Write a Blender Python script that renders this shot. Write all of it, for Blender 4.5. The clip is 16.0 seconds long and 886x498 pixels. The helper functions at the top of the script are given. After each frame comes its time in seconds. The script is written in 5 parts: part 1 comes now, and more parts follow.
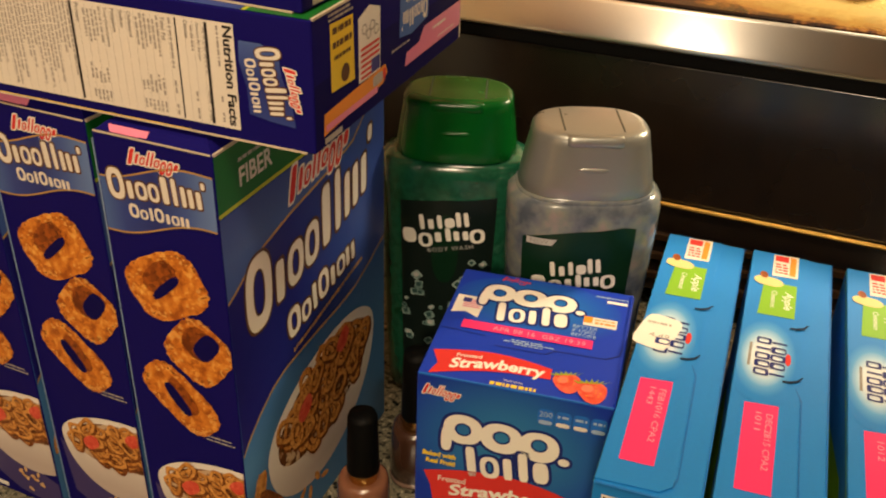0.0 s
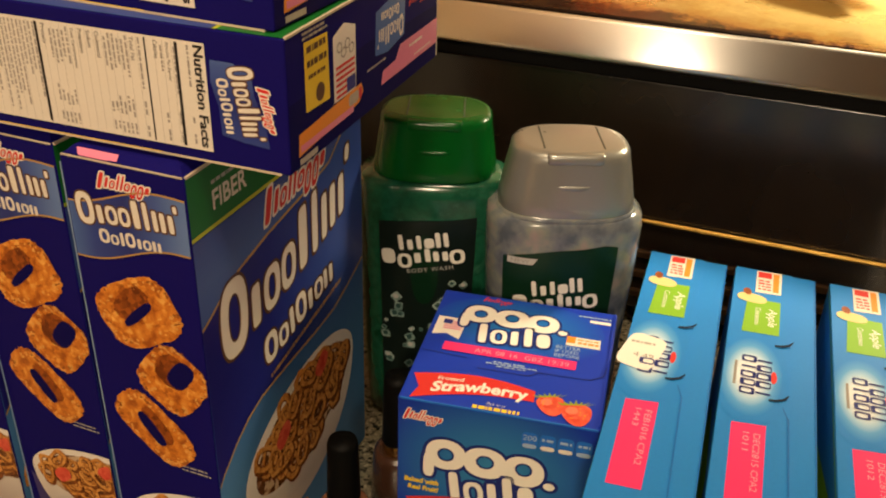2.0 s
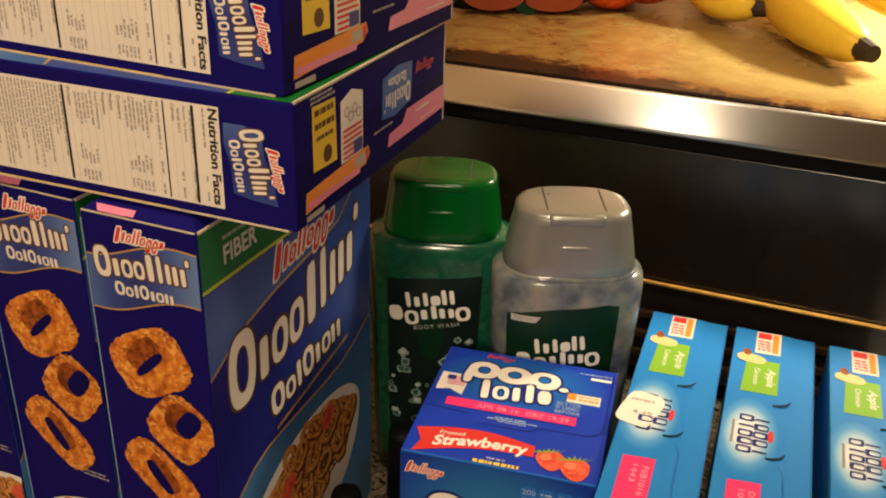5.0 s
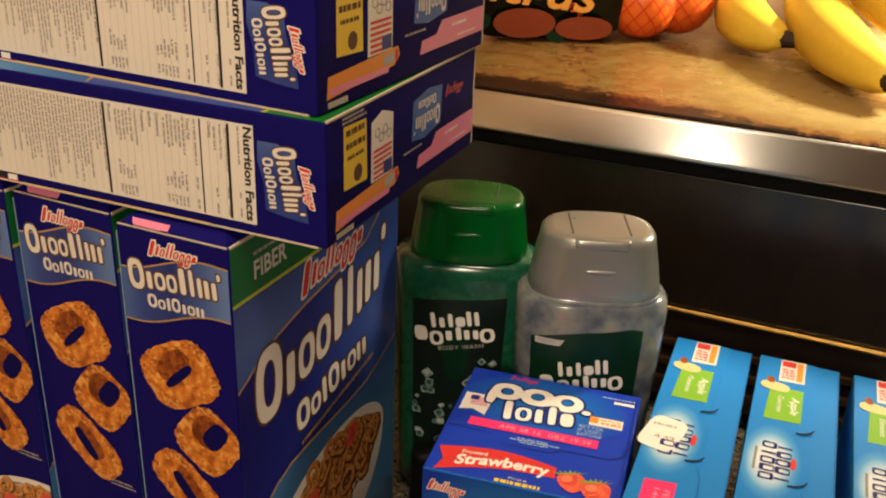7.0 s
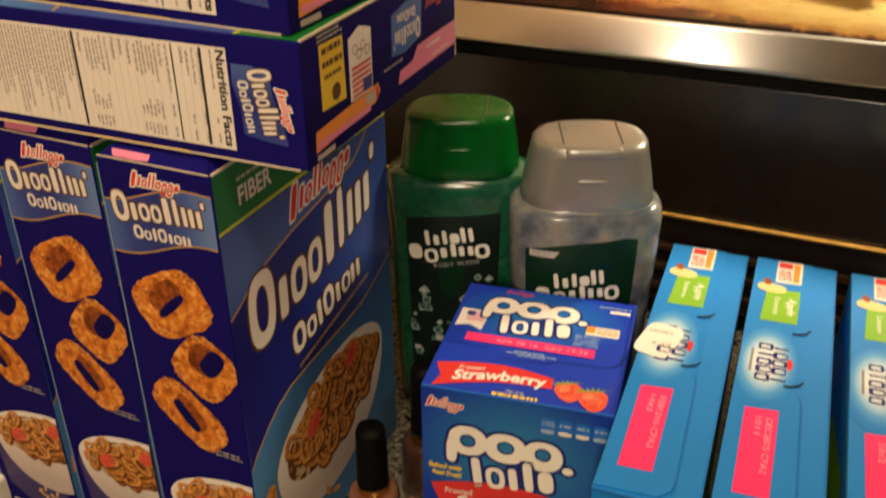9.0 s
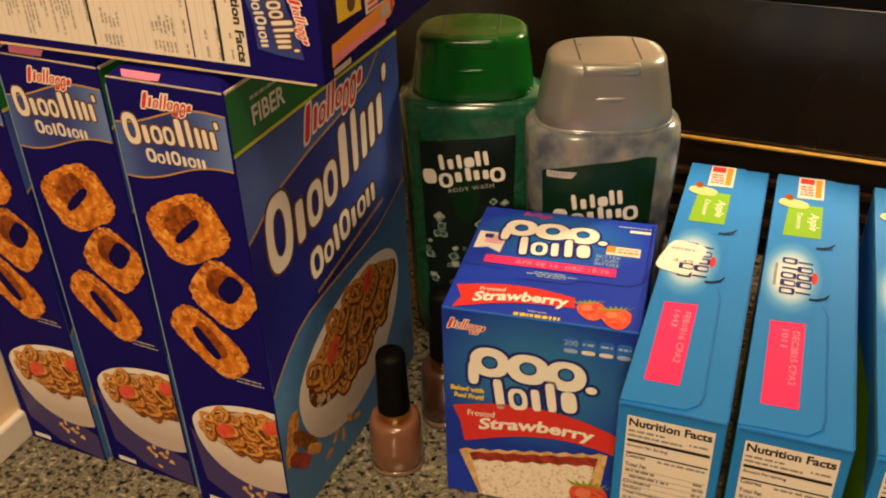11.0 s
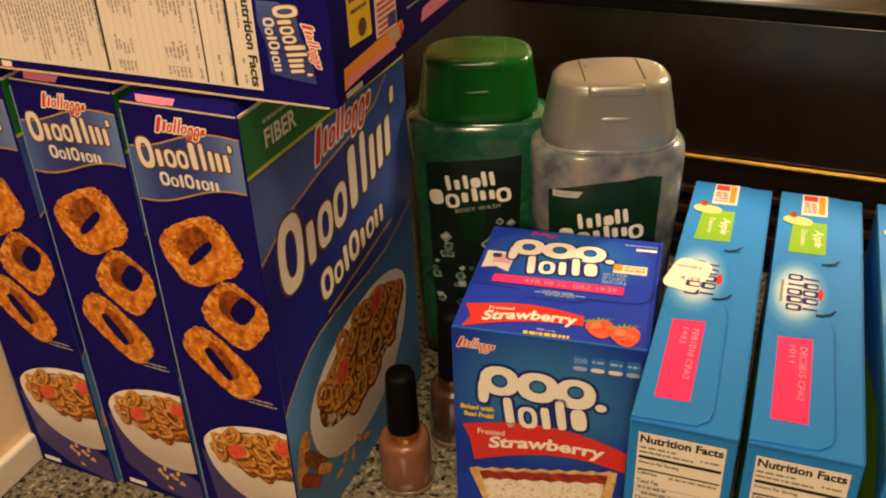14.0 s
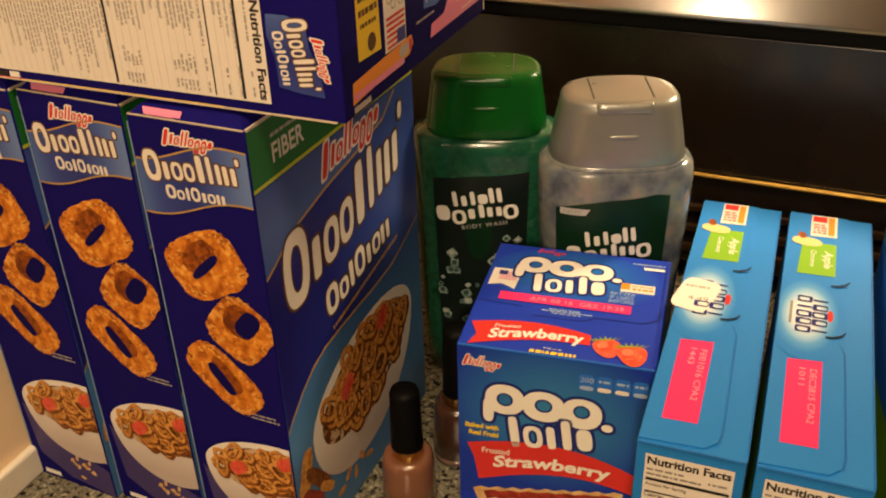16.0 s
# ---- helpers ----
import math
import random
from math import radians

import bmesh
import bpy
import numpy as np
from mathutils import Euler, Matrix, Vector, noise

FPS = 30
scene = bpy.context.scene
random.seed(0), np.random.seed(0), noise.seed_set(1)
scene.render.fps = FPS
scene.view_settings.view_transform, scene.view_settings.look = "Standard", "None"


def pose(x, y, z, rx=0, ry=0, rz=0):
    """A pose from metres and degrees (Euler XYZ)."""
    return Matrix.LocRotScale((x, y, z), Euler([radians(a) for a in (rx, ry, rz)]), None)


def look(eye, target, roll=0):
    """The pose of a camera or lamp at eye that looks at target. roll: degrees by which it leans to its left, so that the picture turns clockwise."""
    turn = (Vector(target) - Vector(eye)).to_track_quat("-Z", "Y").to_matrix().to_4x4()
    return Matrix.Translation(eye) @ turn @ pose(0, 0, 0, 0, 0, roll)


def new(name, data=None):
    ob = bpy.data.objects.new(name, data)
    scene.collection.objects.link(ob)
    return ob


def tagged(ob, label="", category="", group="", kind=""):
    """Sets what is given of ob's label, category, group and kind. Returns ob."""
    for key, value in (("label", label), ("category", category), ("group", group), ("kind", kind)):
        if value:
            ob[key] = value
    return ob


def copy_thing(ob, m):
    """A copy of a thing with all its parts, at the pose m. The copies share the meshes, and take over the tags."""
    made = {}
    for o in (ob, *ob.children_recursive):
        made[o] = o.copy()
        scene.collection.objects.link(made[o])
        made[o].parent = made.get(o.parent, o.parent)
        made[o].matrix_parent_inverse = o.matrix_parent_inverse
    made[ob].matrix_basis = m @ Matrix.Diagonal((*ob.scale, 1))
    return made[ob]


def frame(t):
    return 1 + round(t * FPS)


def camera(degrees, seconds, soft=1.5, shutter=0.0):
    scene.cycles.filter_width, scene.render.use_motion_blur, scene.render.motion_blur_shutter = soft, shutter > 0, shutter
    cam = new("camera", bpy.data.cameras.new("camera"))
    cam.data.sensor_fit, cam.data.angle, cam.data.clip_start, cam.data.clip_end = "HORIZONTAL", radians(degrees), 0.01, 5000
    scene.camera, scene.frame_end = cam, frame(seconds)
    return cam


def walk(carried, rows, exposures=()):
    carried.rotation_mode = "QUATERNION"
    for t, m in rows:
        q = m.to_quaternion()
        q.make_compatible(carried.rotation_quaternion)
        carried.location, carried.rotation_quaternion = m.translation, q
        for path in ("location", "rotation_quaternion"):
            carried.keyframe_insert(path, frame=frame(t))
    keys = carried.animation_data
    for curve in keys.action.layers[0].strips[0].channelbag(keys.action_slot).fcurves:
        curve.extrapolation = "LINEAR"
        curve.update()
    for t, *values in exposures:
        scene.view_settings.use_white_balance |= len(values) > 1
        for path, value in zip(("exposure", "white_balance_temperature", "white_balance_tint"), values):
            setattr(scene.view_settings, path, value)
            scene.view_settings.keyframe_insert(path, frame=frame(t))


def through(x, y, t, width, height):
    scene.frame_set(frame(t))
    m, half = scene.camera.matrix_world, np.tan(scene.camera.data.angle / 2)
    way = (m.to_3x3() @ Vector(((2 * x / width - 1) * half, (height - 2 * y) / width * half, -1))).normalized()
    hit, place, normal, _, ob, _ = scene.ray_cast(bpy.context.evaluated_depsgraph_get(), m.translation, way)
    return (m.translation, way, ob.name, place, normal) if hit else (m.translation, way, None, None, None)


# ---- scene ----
FOV = 49.63
cam = camera(FOV, 16.0, soft=2.0, shutter=0.5)
# seconds, x, y, z, yaw, pitch, roll
PATH = [
    (0.0, 0.0004, 0.0004, 0.4468, -0.014, -30.524, 2.007),
    (0.5, 0.0019, 0.0042, 0.4447, -0.967, -30.307, 1.683),
    (1.0, 0.0026, 0.0071, 0.4423, -0.855, -29.470, 1.358),
    (1.5, 0.0007, 0.0067, 0.4436, -1.292, -29.234, 1.728),
    (2.0, 0.0005, 0.0091, 0.4432, -1.368, -29.369, 1.901),
    (2.5, 0.0023, 0.0063, 0.4464, -1.279, -29.266, 1.441),
    (3.0, 0.0041, 0.0030, 0.4491, -1.341, -28.558, 0.870),
    (3.5, 0.0018, 0.0024, 0.4478, -0.803, -27.797, 1.139),
    (4.0, 0.0045, 0.0017, 0.4496, -0.574, -26.942, 1.464),
    (6.5, 0.0102, -0.0178, 0.4489, 1.502, -24.731, 2.297),
    (7.0, 0.0090, -0.0144, 0.4496, 1.872, -24.233, 2.329),
    (7.5, 0.0081, -0.0112, 0.4507, 2.011, -23.626, 2.583),
    (8.0, 0.0113, -0.0118, 0.4515, 2.027, -23.572, 2.194),
    (8.5, 0.0150, -0.0097, 0.4498, 2.373, -26.100, 0.933),
    (9.0, 0.0177, -0.0095, 0.4474, 2.197, -29.186, -0.505),
    (9.5, 0.0137, -0.0092, 0.4397, 2.743, -32.201, -1.968),
    (12.0, 0.0075, -0.0082, 0.4322, 2.271, -32.579, -1.830),
    (12.5, 0.0068, -0.0089, 0.4332, 2.334, -32.299, -1.931),
    (13.0, 0.0067, -0.0156, 0.4361, 2.163, -31.509, -2.317),
    (13.5, 0.0067, -0.0138, 0.4368, 2.170, -31.532, -2.393),
    (14.0, 0.0028, -0.0128, 0.4353, 2.224, -31.345, -2.359),
    (14.5, 0.0009, -0.0117, 0.4346, 2.136, -31.138, -2.214),
    (15.0, 0.0013, -0.0119, 0.4346, 2.304, -30.987, -2.022),
    (15.5, 0.0005, -0.0142, 0.4357, 2.416, -30.740, -1.895),
    (16.0, 0.0015, -0.0096, 0.4339, 2.485, -30.398, -1.787),
]


def aim(x, y, z, yaw, pitch, roll):
    return pose(x, y, z, 0, 0, yaw) @ pose(0, 0, 0, 90 + pitch, 0, 0) @ pose(0, 0, 0, 0, 0, roll)


walk(cam, [(t, aim(*row)) for t, *row in PATH], [(0.0, 0.02, 6500, 10), (4.2, 0.0, 6300, 10), (6.3, -0.08, 5900, 10), (8.2, -0.08, 5900, 10), (9.7, 0.04, 6700, 12), (12.0, 0.08, 7050, 13), (16.0, 0.08, 7050, 13)])

# ---- light: a warm ceiling lamp, an added low lamp behind the camera and an added spot over the oven ----
KITCHEN = pose(0, 0, 0, 0, 0, -21)
world = bpy.data.worlds.new("world")
scene.world = world
world.use_nodes = True
world.node_tree.nodes["Background"].inputs[0].default_value = (0.9, 0.6, 0.35, 1)
world.node_tree.nodes["Background"].inputs[1].default_value = 0.010


def area(name, place, target, size, watts, colour, spread=180):
    data = bpy.data.lights.new(name, "AREA")
    data.shape, data.size, data.energy, data.color = "DISK", size, watts, colour
    data.spread = radians(spread)
    ob = new(name, data)
    ob.matrix_world = look(place, target)
    return ob


WARM = (1.0, 0.77, 0.515)
CEILING_LAMP = (-0.02, -0.02, 1.42)
ADDED_LOW_LAMP = tuple(KITCHEN @ Vector((0.24, -1.20, 1.00)))
OVEN_SPOT = (0.75, 0.95, 0.62)
area("ceiling_lamp_light", CEILING_LAMP, (0.0, 0.5, 0.1), 0.26, 12.0, WARM)
# added low light from behind, for upright faces and the steel trim's highlight
area("pendant_lamp_light", ADDED_LOW_LAMP, (0.0, 0.5, 0.15), 0.16, 12.6, WARM)
# added spot from the right that brightens the oven top; it has no fixture
area("cabinet_lamp_light", OVEN_SPOT, (0.46, 0.86, 0.255), 0.12, 5.6, (1.0, 0.85, 0.55), 60)


# ---- materials ----
def material(name, colour, rough=0.5, metal=0.0, dark=0.7, scale=60.0, bump=0.1, fine=600.0, coat=0.0, spec=0.22, through=0.0):
    """A surface with two scales of variation in colour, gloss and relief."""
    m = bpy.data.materials.new(name)
    m.use_nodes = True
    nt = m.node_tree
    b = nt.nodes["Principled BSDF"]
    co = nt.nodes.new("ShaderNodeTexCoord")
    n1, n2 = nt.nodes.new("ShaderNodeTexNoise"), nt.nodes.new("ShaderNodeTexNoise")
    n1.inputs["Scale"].default_value, n2.inputs["Scale"].default_value = scale, fine
    n1.inputs["Detail"].default_value = n2.inputs["Detail"].default_value = 4.0
    mix = nt.nodes.new("ShaderNodeMix")
    mix.data_type = "RGBA"
    mix.inputs["A"].default_value = (*[c * dark for c in colour], 1)
    mix.inputs["B"].default_value = (*[min(1, c * (2 - dark)) for c in colour], 1)
    add = nt.nodes.new("ShaderNodeMath")
    add.operation = "MULTIPLY_ADD"
    add.inputs[1].default_value = 0.5
    half = nt.nodes.new("ShaderNodeMath")
    half.operation = "MULTIPLY"
    half.inputs[1].default_value = 0.5
    for n in (n1, n2):
        nt.links.new(co.outputs["Object"], n.inputs["Vector"])
    nt.links.new(n2.outputs["Fac"], half.inputs[0])
    nt.links.new(n1.outputs["Fac"], add.inputs[0])
    nt.links.new(half.outputs[0], add.inputs[2])
    nt.links.new(add.outputs[0], mix.inputs["Factor"])
    nt.links.new(mix.outputs["Result"], b.inputs["Base Color"])
    rr = nt.nodes.new("ShaderNodeMapRange")
    rr.inputs["To Min"].default_value, rr.inputs["To Max"].default_value = max(0.02, rough - 0.08), min(1, rough + 0.1)
    nt.links.new(n1.outputs["Fac"], rr.inputs["Value"])
    nt.links.new(rr.outputs[0], b.inputs["Roughness"])
    b.inputs["Metallic"].default_value = metal
    b.inputs["Specular IOR Level"].default_value = spec
    b.inputs["Coat Weight"].default_value = coat
    b.inputs["Coat Roughness"].default_value = 0.15
    b.inputs["Transmission Weight"].default_value = through
    if bump:
        bp = nt.nodes.new("ShaderNodeBump")
        bp.inputs["Strength"].default_value, bp.inputs["Distance"].default_value = bump, 0.0006
        nt.links.new(add.outputs[0], bp.inputs["Height"])
        nt.links.new(bp.outputs[0], b.inputs["Normal"])
    return m


def ramp_of(m, source, stops, where="Base Color"):
    """Replaces the base colour by a colour ramp fed by a node output."""
    nt = m.node_tree
    r = nt.nodes.new("ShaderNodeValToRGB")
    while len(r.color_ramp.elements) < len(stops):
        r.color_ramp.elements.new(0.5)
    for e, (at, c) in zip(r.color_ramp.elements, stops):
        e.position, e.color = at, (*c, 1)
    nt.links.new(source, r.inputs[0])
    nt.links.new(r.outputs[0], nt.nodes["Principled BSDF"].inputs[where])
    return r


def graded(name, axis, low, high, stops, rough=0.38):
    """A printed gradient along one axis of the thing, from low to high metres."""
    m = material(name, (0.1, 0.2, 0.6), rough, bump=0.04)
    nt = m.node_tree
    co, sep, mr = nt.nodes.new("ShaderNodeTexCoord"), nt.nodes.new("ShaderNodeSeparateXYZ"), nt.nodes.new("ShaderNodeMapRange")
    nt.links.new(co.outputs["Object"], sep.inputs[0])
    mr.inputs["From Min"].default_value, mr.inputs["From Max"].default_value = low, high
    nt.links.new(sep.outputs["XYZ".index(axis)], mr.inputs["Value"])
    ramp_of(m, mr.outputs[0], stops)
    return m


def radial(name, centre, radii, stops, rough=0.42):
    """A printed glow round a centre in the thing's own metres."""
    m = material(name, (0.1, 0.2, 0.6), rough, bump=0.04)
    nt = m.node_tree
    co, off, div, ln = nt.nodes.new("ShaderNodeTexCoord"), nt.nodes.new("ShaderNodeVectorMath"), nt.nodes.new("ShaderNodeVectorMath"), nt.nodes.new("ShaderNodeVectorMath")
    off.operation, div.operation, ln.operation = "SUBTRACT", "DIVIDE", "LENGTH"
    off.inputs[1].default_value, div.inputs[1].default_value = centre, radii
    nt.links.new(co.outputs["Object"], off.inputs[0])
    nt.links.new(off.outputs[0], div.inputs[0])
    nt.links.new(div.outputs[0], ln.inputs[0])
    ramp_of(m, ln.outputs["Value"], stops)
    return m


def cellular(name, scale, stops, rough=0.3, coat=0.0, bump=0.0, cells=0.45):
    """A speckled surface, from a cell pattern mixed with noise."""
    m = material(name, (0.5, 0.5, 0.5), rough, bump=bump, coat=coat)
    nt = m.node_tree
    co, vo, no, ad = nt.nodes.new("ShaderNodeTexCoord"), nt.nodes.new("ShaderNodeTexVoronoi"), nt.nodes.new("ShaderNodeTexNoise"), nt.nodes.new("ShaderNodeMath")
    vo.inputs["Scale"].default_value, no.inputs["Scale"].default_value, no.inputs["Detail"].default_value = scale, scale * 0.55, 7.0
    ad.operation = "MULTIPLY_ADD"
    ad.inputs[1].default_value = cells
    sep = nt.nodes.new("ShaderNodeSeparateColor")
    nt.links.new(co.outputs["Object"], vo.inputs["Vector"])
    nt.links.new(co.outputs["Object"], no.inputs["Vector"])
    nt.links.new(vo.outputs["Color"], sep.inputs[0])
    nt.links.new(sep.outputs[0], ad.inputs[0])
    sc = nt.nodes.new("ShaderNodeMath")
    sc.operation = "MULTIPLY"
    sc.inputs[1].default_value = 1.0 - cells
    nt.links.new(no.outputs["Fac"], sc.inputs[0])
    nt.links.new(sc.outputs[0], ad.inputs[2])
    ramp_of(m, ad.outputs[0], stops)
    return m


NAVY = material("navy_print", (0.0085, 0.0062, 0.120), 0.55, dark=0.88, scale=30, bump=0.05, spec=0.03)
NAVY_DEEP = material("deep_navy_print", (0.0065, 0.005, 0.080), 0.55, dark=0.85, scale=30, bump=0.05, spec=0.03)
CARD = material("raw_carton_edge", (0.55, 0.47, 0.36), 0.8, bump=0.2)
LOGO_WHITE = material("white_ink", (0.80, 0.77, 0.70), 0.4, dark=0.95, bump=0.02)
CREAM = material("cream_ink", (0.73, 0.685, 0.61), 0.45, dark=0.94, bump=0.02)
GOLD_INK = material("gold_ink", (0.45, 0.27, 0.08), 0.4, dark=0.9, bump=0.02)
BROWN_INK = material("brown_ink", (0.10, 0.045, 0.02), 0.45, bump=0.02)
RED_INK = material("red_ink", (0.62, 0.035, 0.03), 0.38, dark=0.9, bump=0.02)
BLACK_INK = material("black_ink", (0.018, 0.016, 0.016), 0.5, bump=0.02)
GREY_INK = material("grey_ink", (0.26, 0.24, 0.22), 0.5, bump=0.02)
PALE_GREY = material("pale_grey_ink", (0.42, 0.39, 0.35), 0.5, bump=0.02)
YELLOW_INK = material("yellow_ink", (0.78, 0.56, 0.03), 0.4, dark=0.9, bump=0.02)
ORANGE_INK = material("orange_ink", (0.76, 0.27, 0.03), 0.4, dark=0.9, bump=0.02)
PINK_INK = material("pink_date_ink", (0.78, 0.035, 0.17), 0.35, dark=0.93, bump=0.02)
PINK_PALE = material("pale_pink_ink", (0.72, 0.22, 0.36), 0.4, dark=0.93, bump=0.02)
GREEN_INK = material("green_ink", (0.010, 0.135, 0.022), 0.4, dark=0.9, bump=0.02)
LIME_INK = material("lime_ink", (0.20, 0.42, 0.025), 0.4, dark=0.9, bump=0.02)
LIME_LINE = material("yellow_green_ink", (0.45, 0.50, 0.03), 0.4, bump=0.02)
SKY_INK = material("sky_blue_ink", (0.035, 0.12, 0.40), 0.4, dark=0.85, scale=18, bump=0.02)
SKY_PALE = material("pale_blue_ink", (0.30, 0.42, 0.62), 0.4, bump=0.02)
FLAG_BLUE = material("flag_blue_ink", (0.03, 0.035, 0.22), 0.4, bump=0.02)
CRUST = cellular("baked_oat_print", 330, [(0.34, (0.34, 0.085, 0.008)), (0.46, (0.55, 0.16, 0.016)), (0.56, (0.68, 0.235, 0.028)), (0.70, (0.86, 0.46, 0.10))], 0.45, cells=0.2)
CRUST_DARK = cellular("shaded_oat_print", 360, [(0.30, (0.13, 0.026, 0.003)), (0.70, (0.36, 0.090, 0.010))], 0.45)
OAT = cellular("oat_loop_print", 500, [(0.35, (0.42, 0.150, 0.024)), (0.62, (0.70, 0.34, 0.085))], 0.42, cells=0.25)
OAT_DARK = cellular("dark_oat_loop_print", 500, [(0.30, (0.12, 0.032, 0.006)), (0.70, (0.28, 0.09, 0.018))], 0.42)
BOWL_WHITE = graded("bowl_print", "Z", 0.035, 0.10, [(0.0, (0.50, 0.42, 0.38)), (0.5, (0.74, 0.69, 0.62)), (1.0, (0.80, 0.77, 0.72))])
PANEL_BLUE = graded("logo_panel_print", "X", -0.066, 0.0, [(0.0, (0.075, 0.15, 0.38)), (0.22, (0.03, 0.055, 0.25)), (0.5, (0.018, 0.03, 0.18)), (0.75, (0.055, 0.10, 0.32)), (1.0, (0.13, 0.22, 0.46))])
FRONT_BLUE = graded("front_sky_print", "Z", 0.02, 0.25, [(0.0, (0.06, 0.18, 0.38)), (0.3, (0.065, 0.20, 0.42)), (0.6, (0.03, 0.08, 0.30)), (0.85, (0.06, 0.12, 0.36)), (1.0, (0.035, 0.055, 0.27))])
PASTRY_BLUE = material("pastry_box_blue", (0.010, 0.040, 0.44), 0.42, dark=0.9, scale=25, bump=0.05)
PASTRY_SKY = radial("pastry_box_front_print", (-0.052, 0, 0.095), (0.066, 10, 0.056), [(0.0, (0.035, 0.22, 0.44)), (0.5, (0.020, 0.13, 0.38)), (0.95, (0.008, 0.034, 0.34))])
PASTRY_HALO = radial("pastry_box_top_print", (-0.055, 0.080, 0), (0.058, 0.036, 10), [(0.0, (0.020, 0.19, 0.50)), (0.5, (0.014, 0.11, 0.46)), (0.95, (0.010, 0.040, 0.44))])
PASTRY_GLOW = material("pastry_box_glow_print", (0.018, 0.14, 0.56), 0.42, dark=0.85, scale=25, bump=0.05)
OUTLINE_BLUE = material("outline_blue_ink", (0.012, 0.022, 0.16), 0.36, bump=0.02)
BAR_BLUE = material("bar_box_blue", (0.012, 0.20, 0.60), 0.44, dark=0.9, scale=22, bump=0.06)
BAR_BLUE_DARK = material("bar_box_seam_blue", (0.009, 0.14, 0.47), 0.4, bump=0.05)
FROSTING = cellular("sprinkled_frosting_print", 700, [(0.2, (0.55, 0.35, 0.28)), (0.42, (0.78, 0.70, 0.58)), (0.8, (0.82, 0.76, 0.66))], 0.4)
TART_CRUST = cellular("pastry_crust_print", 260, [(0.2, (0.50, 0.28, 0.10)), (0.8, (0.72, 0.50, 0.25))], 0.42)
JAM = cellular("strawberry_jam_print", 350, [(0.2, (0.16, 0.018, 0.012)), (0.8, (0.42, 0.05, 0.03))], 0.35)
BERRY = cellular("strawberry_print", 300, [(0.3, (0.60, 0.055, 0.030)), (0.7, (0.74, 0.13, 0.075))], 0.35)
BERRY_LIGHT = material("light_strawberry_print", (0.78, 0.20, 0.12), 0.35, dark=0.85, scale=300, bump=0.02)
LEAF_INK = material("leaf_green_print", (0.26, 0.32, 0.02), 0.4, dark=0.6, scale=400, bump=0.02)
GRANITE = cellular("speckled_granite", 380, [(0.33, (0.014, 0.014, 0.011)), (0.42, (0.075, 0.07, 0.048)), (0.51, (0.22, 0.20, 0.14)), (0.58, (0.11, 0.10, 0.072)), (0.68, (0.36, 0.32, 0.23))], 0.22, coat=0.3, cells=0.28)
WALL = material("cream_wall_paint", (0.90, 0.68, 0.44), 0.45, dark=0.93, scale=8, bump=0.1, fine=200)
CAULK = material("glossy_white_trim", (0.78, 0.72, 0.60), 0.3, dark=0.95, bump=0.05)
CEILING = material("white_ceiling_paint", (0.60, 0.57, 0.52), 0.8, dark=0.95, bump=0.1)
WALL_FAR = material("low_bounce_tan_wall", (0.17, 0.12, 0.08), 0.7, dark=0.92, scale=8, bump=0.1, fine=200)
FLOOR = material("brown_floor", (0.22, 0.13, 0.075), 0.4, scale=6, bump=0.1)
CABINET = material("dark_wood_cabinet", (0.17, 0.085, 0.04), 0.45, scale=12, bump=0.1)
OVEN_GLASS = material("black_oven_glass", (0.0105, 0.0064, 0.0040), 0.25, dark=0.35, scale=14, bump=0.06, spec=0.6, fine=70)
OVEN_BLACK = material("black_enamel", (0.004, 0.004, 0.004), 0.6, scale=30, bump=0.05, spec=0.04)
STEEL = material("brushed_steel", (0.80, 0.785, 0.75), 0.33, 1.0, dark=0.95, scale=3, bump=0.0)
BRASS = material("brass_edge", (0.66, 0.41, 0.10), 0.30, 1.0, dark=0.45, scale=120, bump=0.15)
SILVER_CAP = material("pearly_silver_plastic", (0.28, 0.285, 0.265), 0.30, 0.5, dark=0.95, scale=40, bump=0.02, coat=0.3)
GREEN_CAP = material("green_plastic_cap", (0.0012, 0.072, 0.009), 0.24, dark=0.92, scale=40, bump=0.02, coat=0.08)
GREEN_BOTTLE = cellular("translucent_green_bottle", 120, [(0.30, (0.004, 0.045, 0.020)), (0.46, (0.010, 0.085, 0.045)), (0.56, (0.006, 0.060, 0.030)), (0.70, (0.030, 0.120, 0.075))], 0.18, coat=0.4, cells=0.08)
GEL_BOTTLE = cellular("pearly_gel_bottle", 110, [(0.34, (0.075, 0.09, 0.115)), (0.46, (0.13, 0.145, 0.165)), (0.56, (0.18, 0.195, 0.175)), (0.66, (0.24, 0.20, 0.195))], 0.2, coat=0.5, cells=0.06)
LABEL_GREEN = material("dark_green_label", (0.004, 0.024, 0.010), 0.3, dark=0.6, scale=25, bump=0.02)
LABEL_BLACK = material("near_black_label", (0.006, 0.012, 0.010), 0.3, dark=0.7, bump=0.02)
ICE = cellular("ice_cube_print", 300, [(0.2, (0.05, 0.12, 0.11)), (0.8, (0.32, 0.42, 0.38))], 0.3)
POLISH = material("beige_nail_polish", (0.19, 0.08, 0.045), 0.2, dark=0.93, scale=40, bump=0.0, coat=0.8)
BLACK_CAP = material("black_plastic_cap", (0.003, 0.003, 0.003), 0.45, bump=0.02, spec=0.06)
COLLAR = material("gold_collar", (0.62, 0.42, 0.13), 0.22, 1.0, bump=0.02)


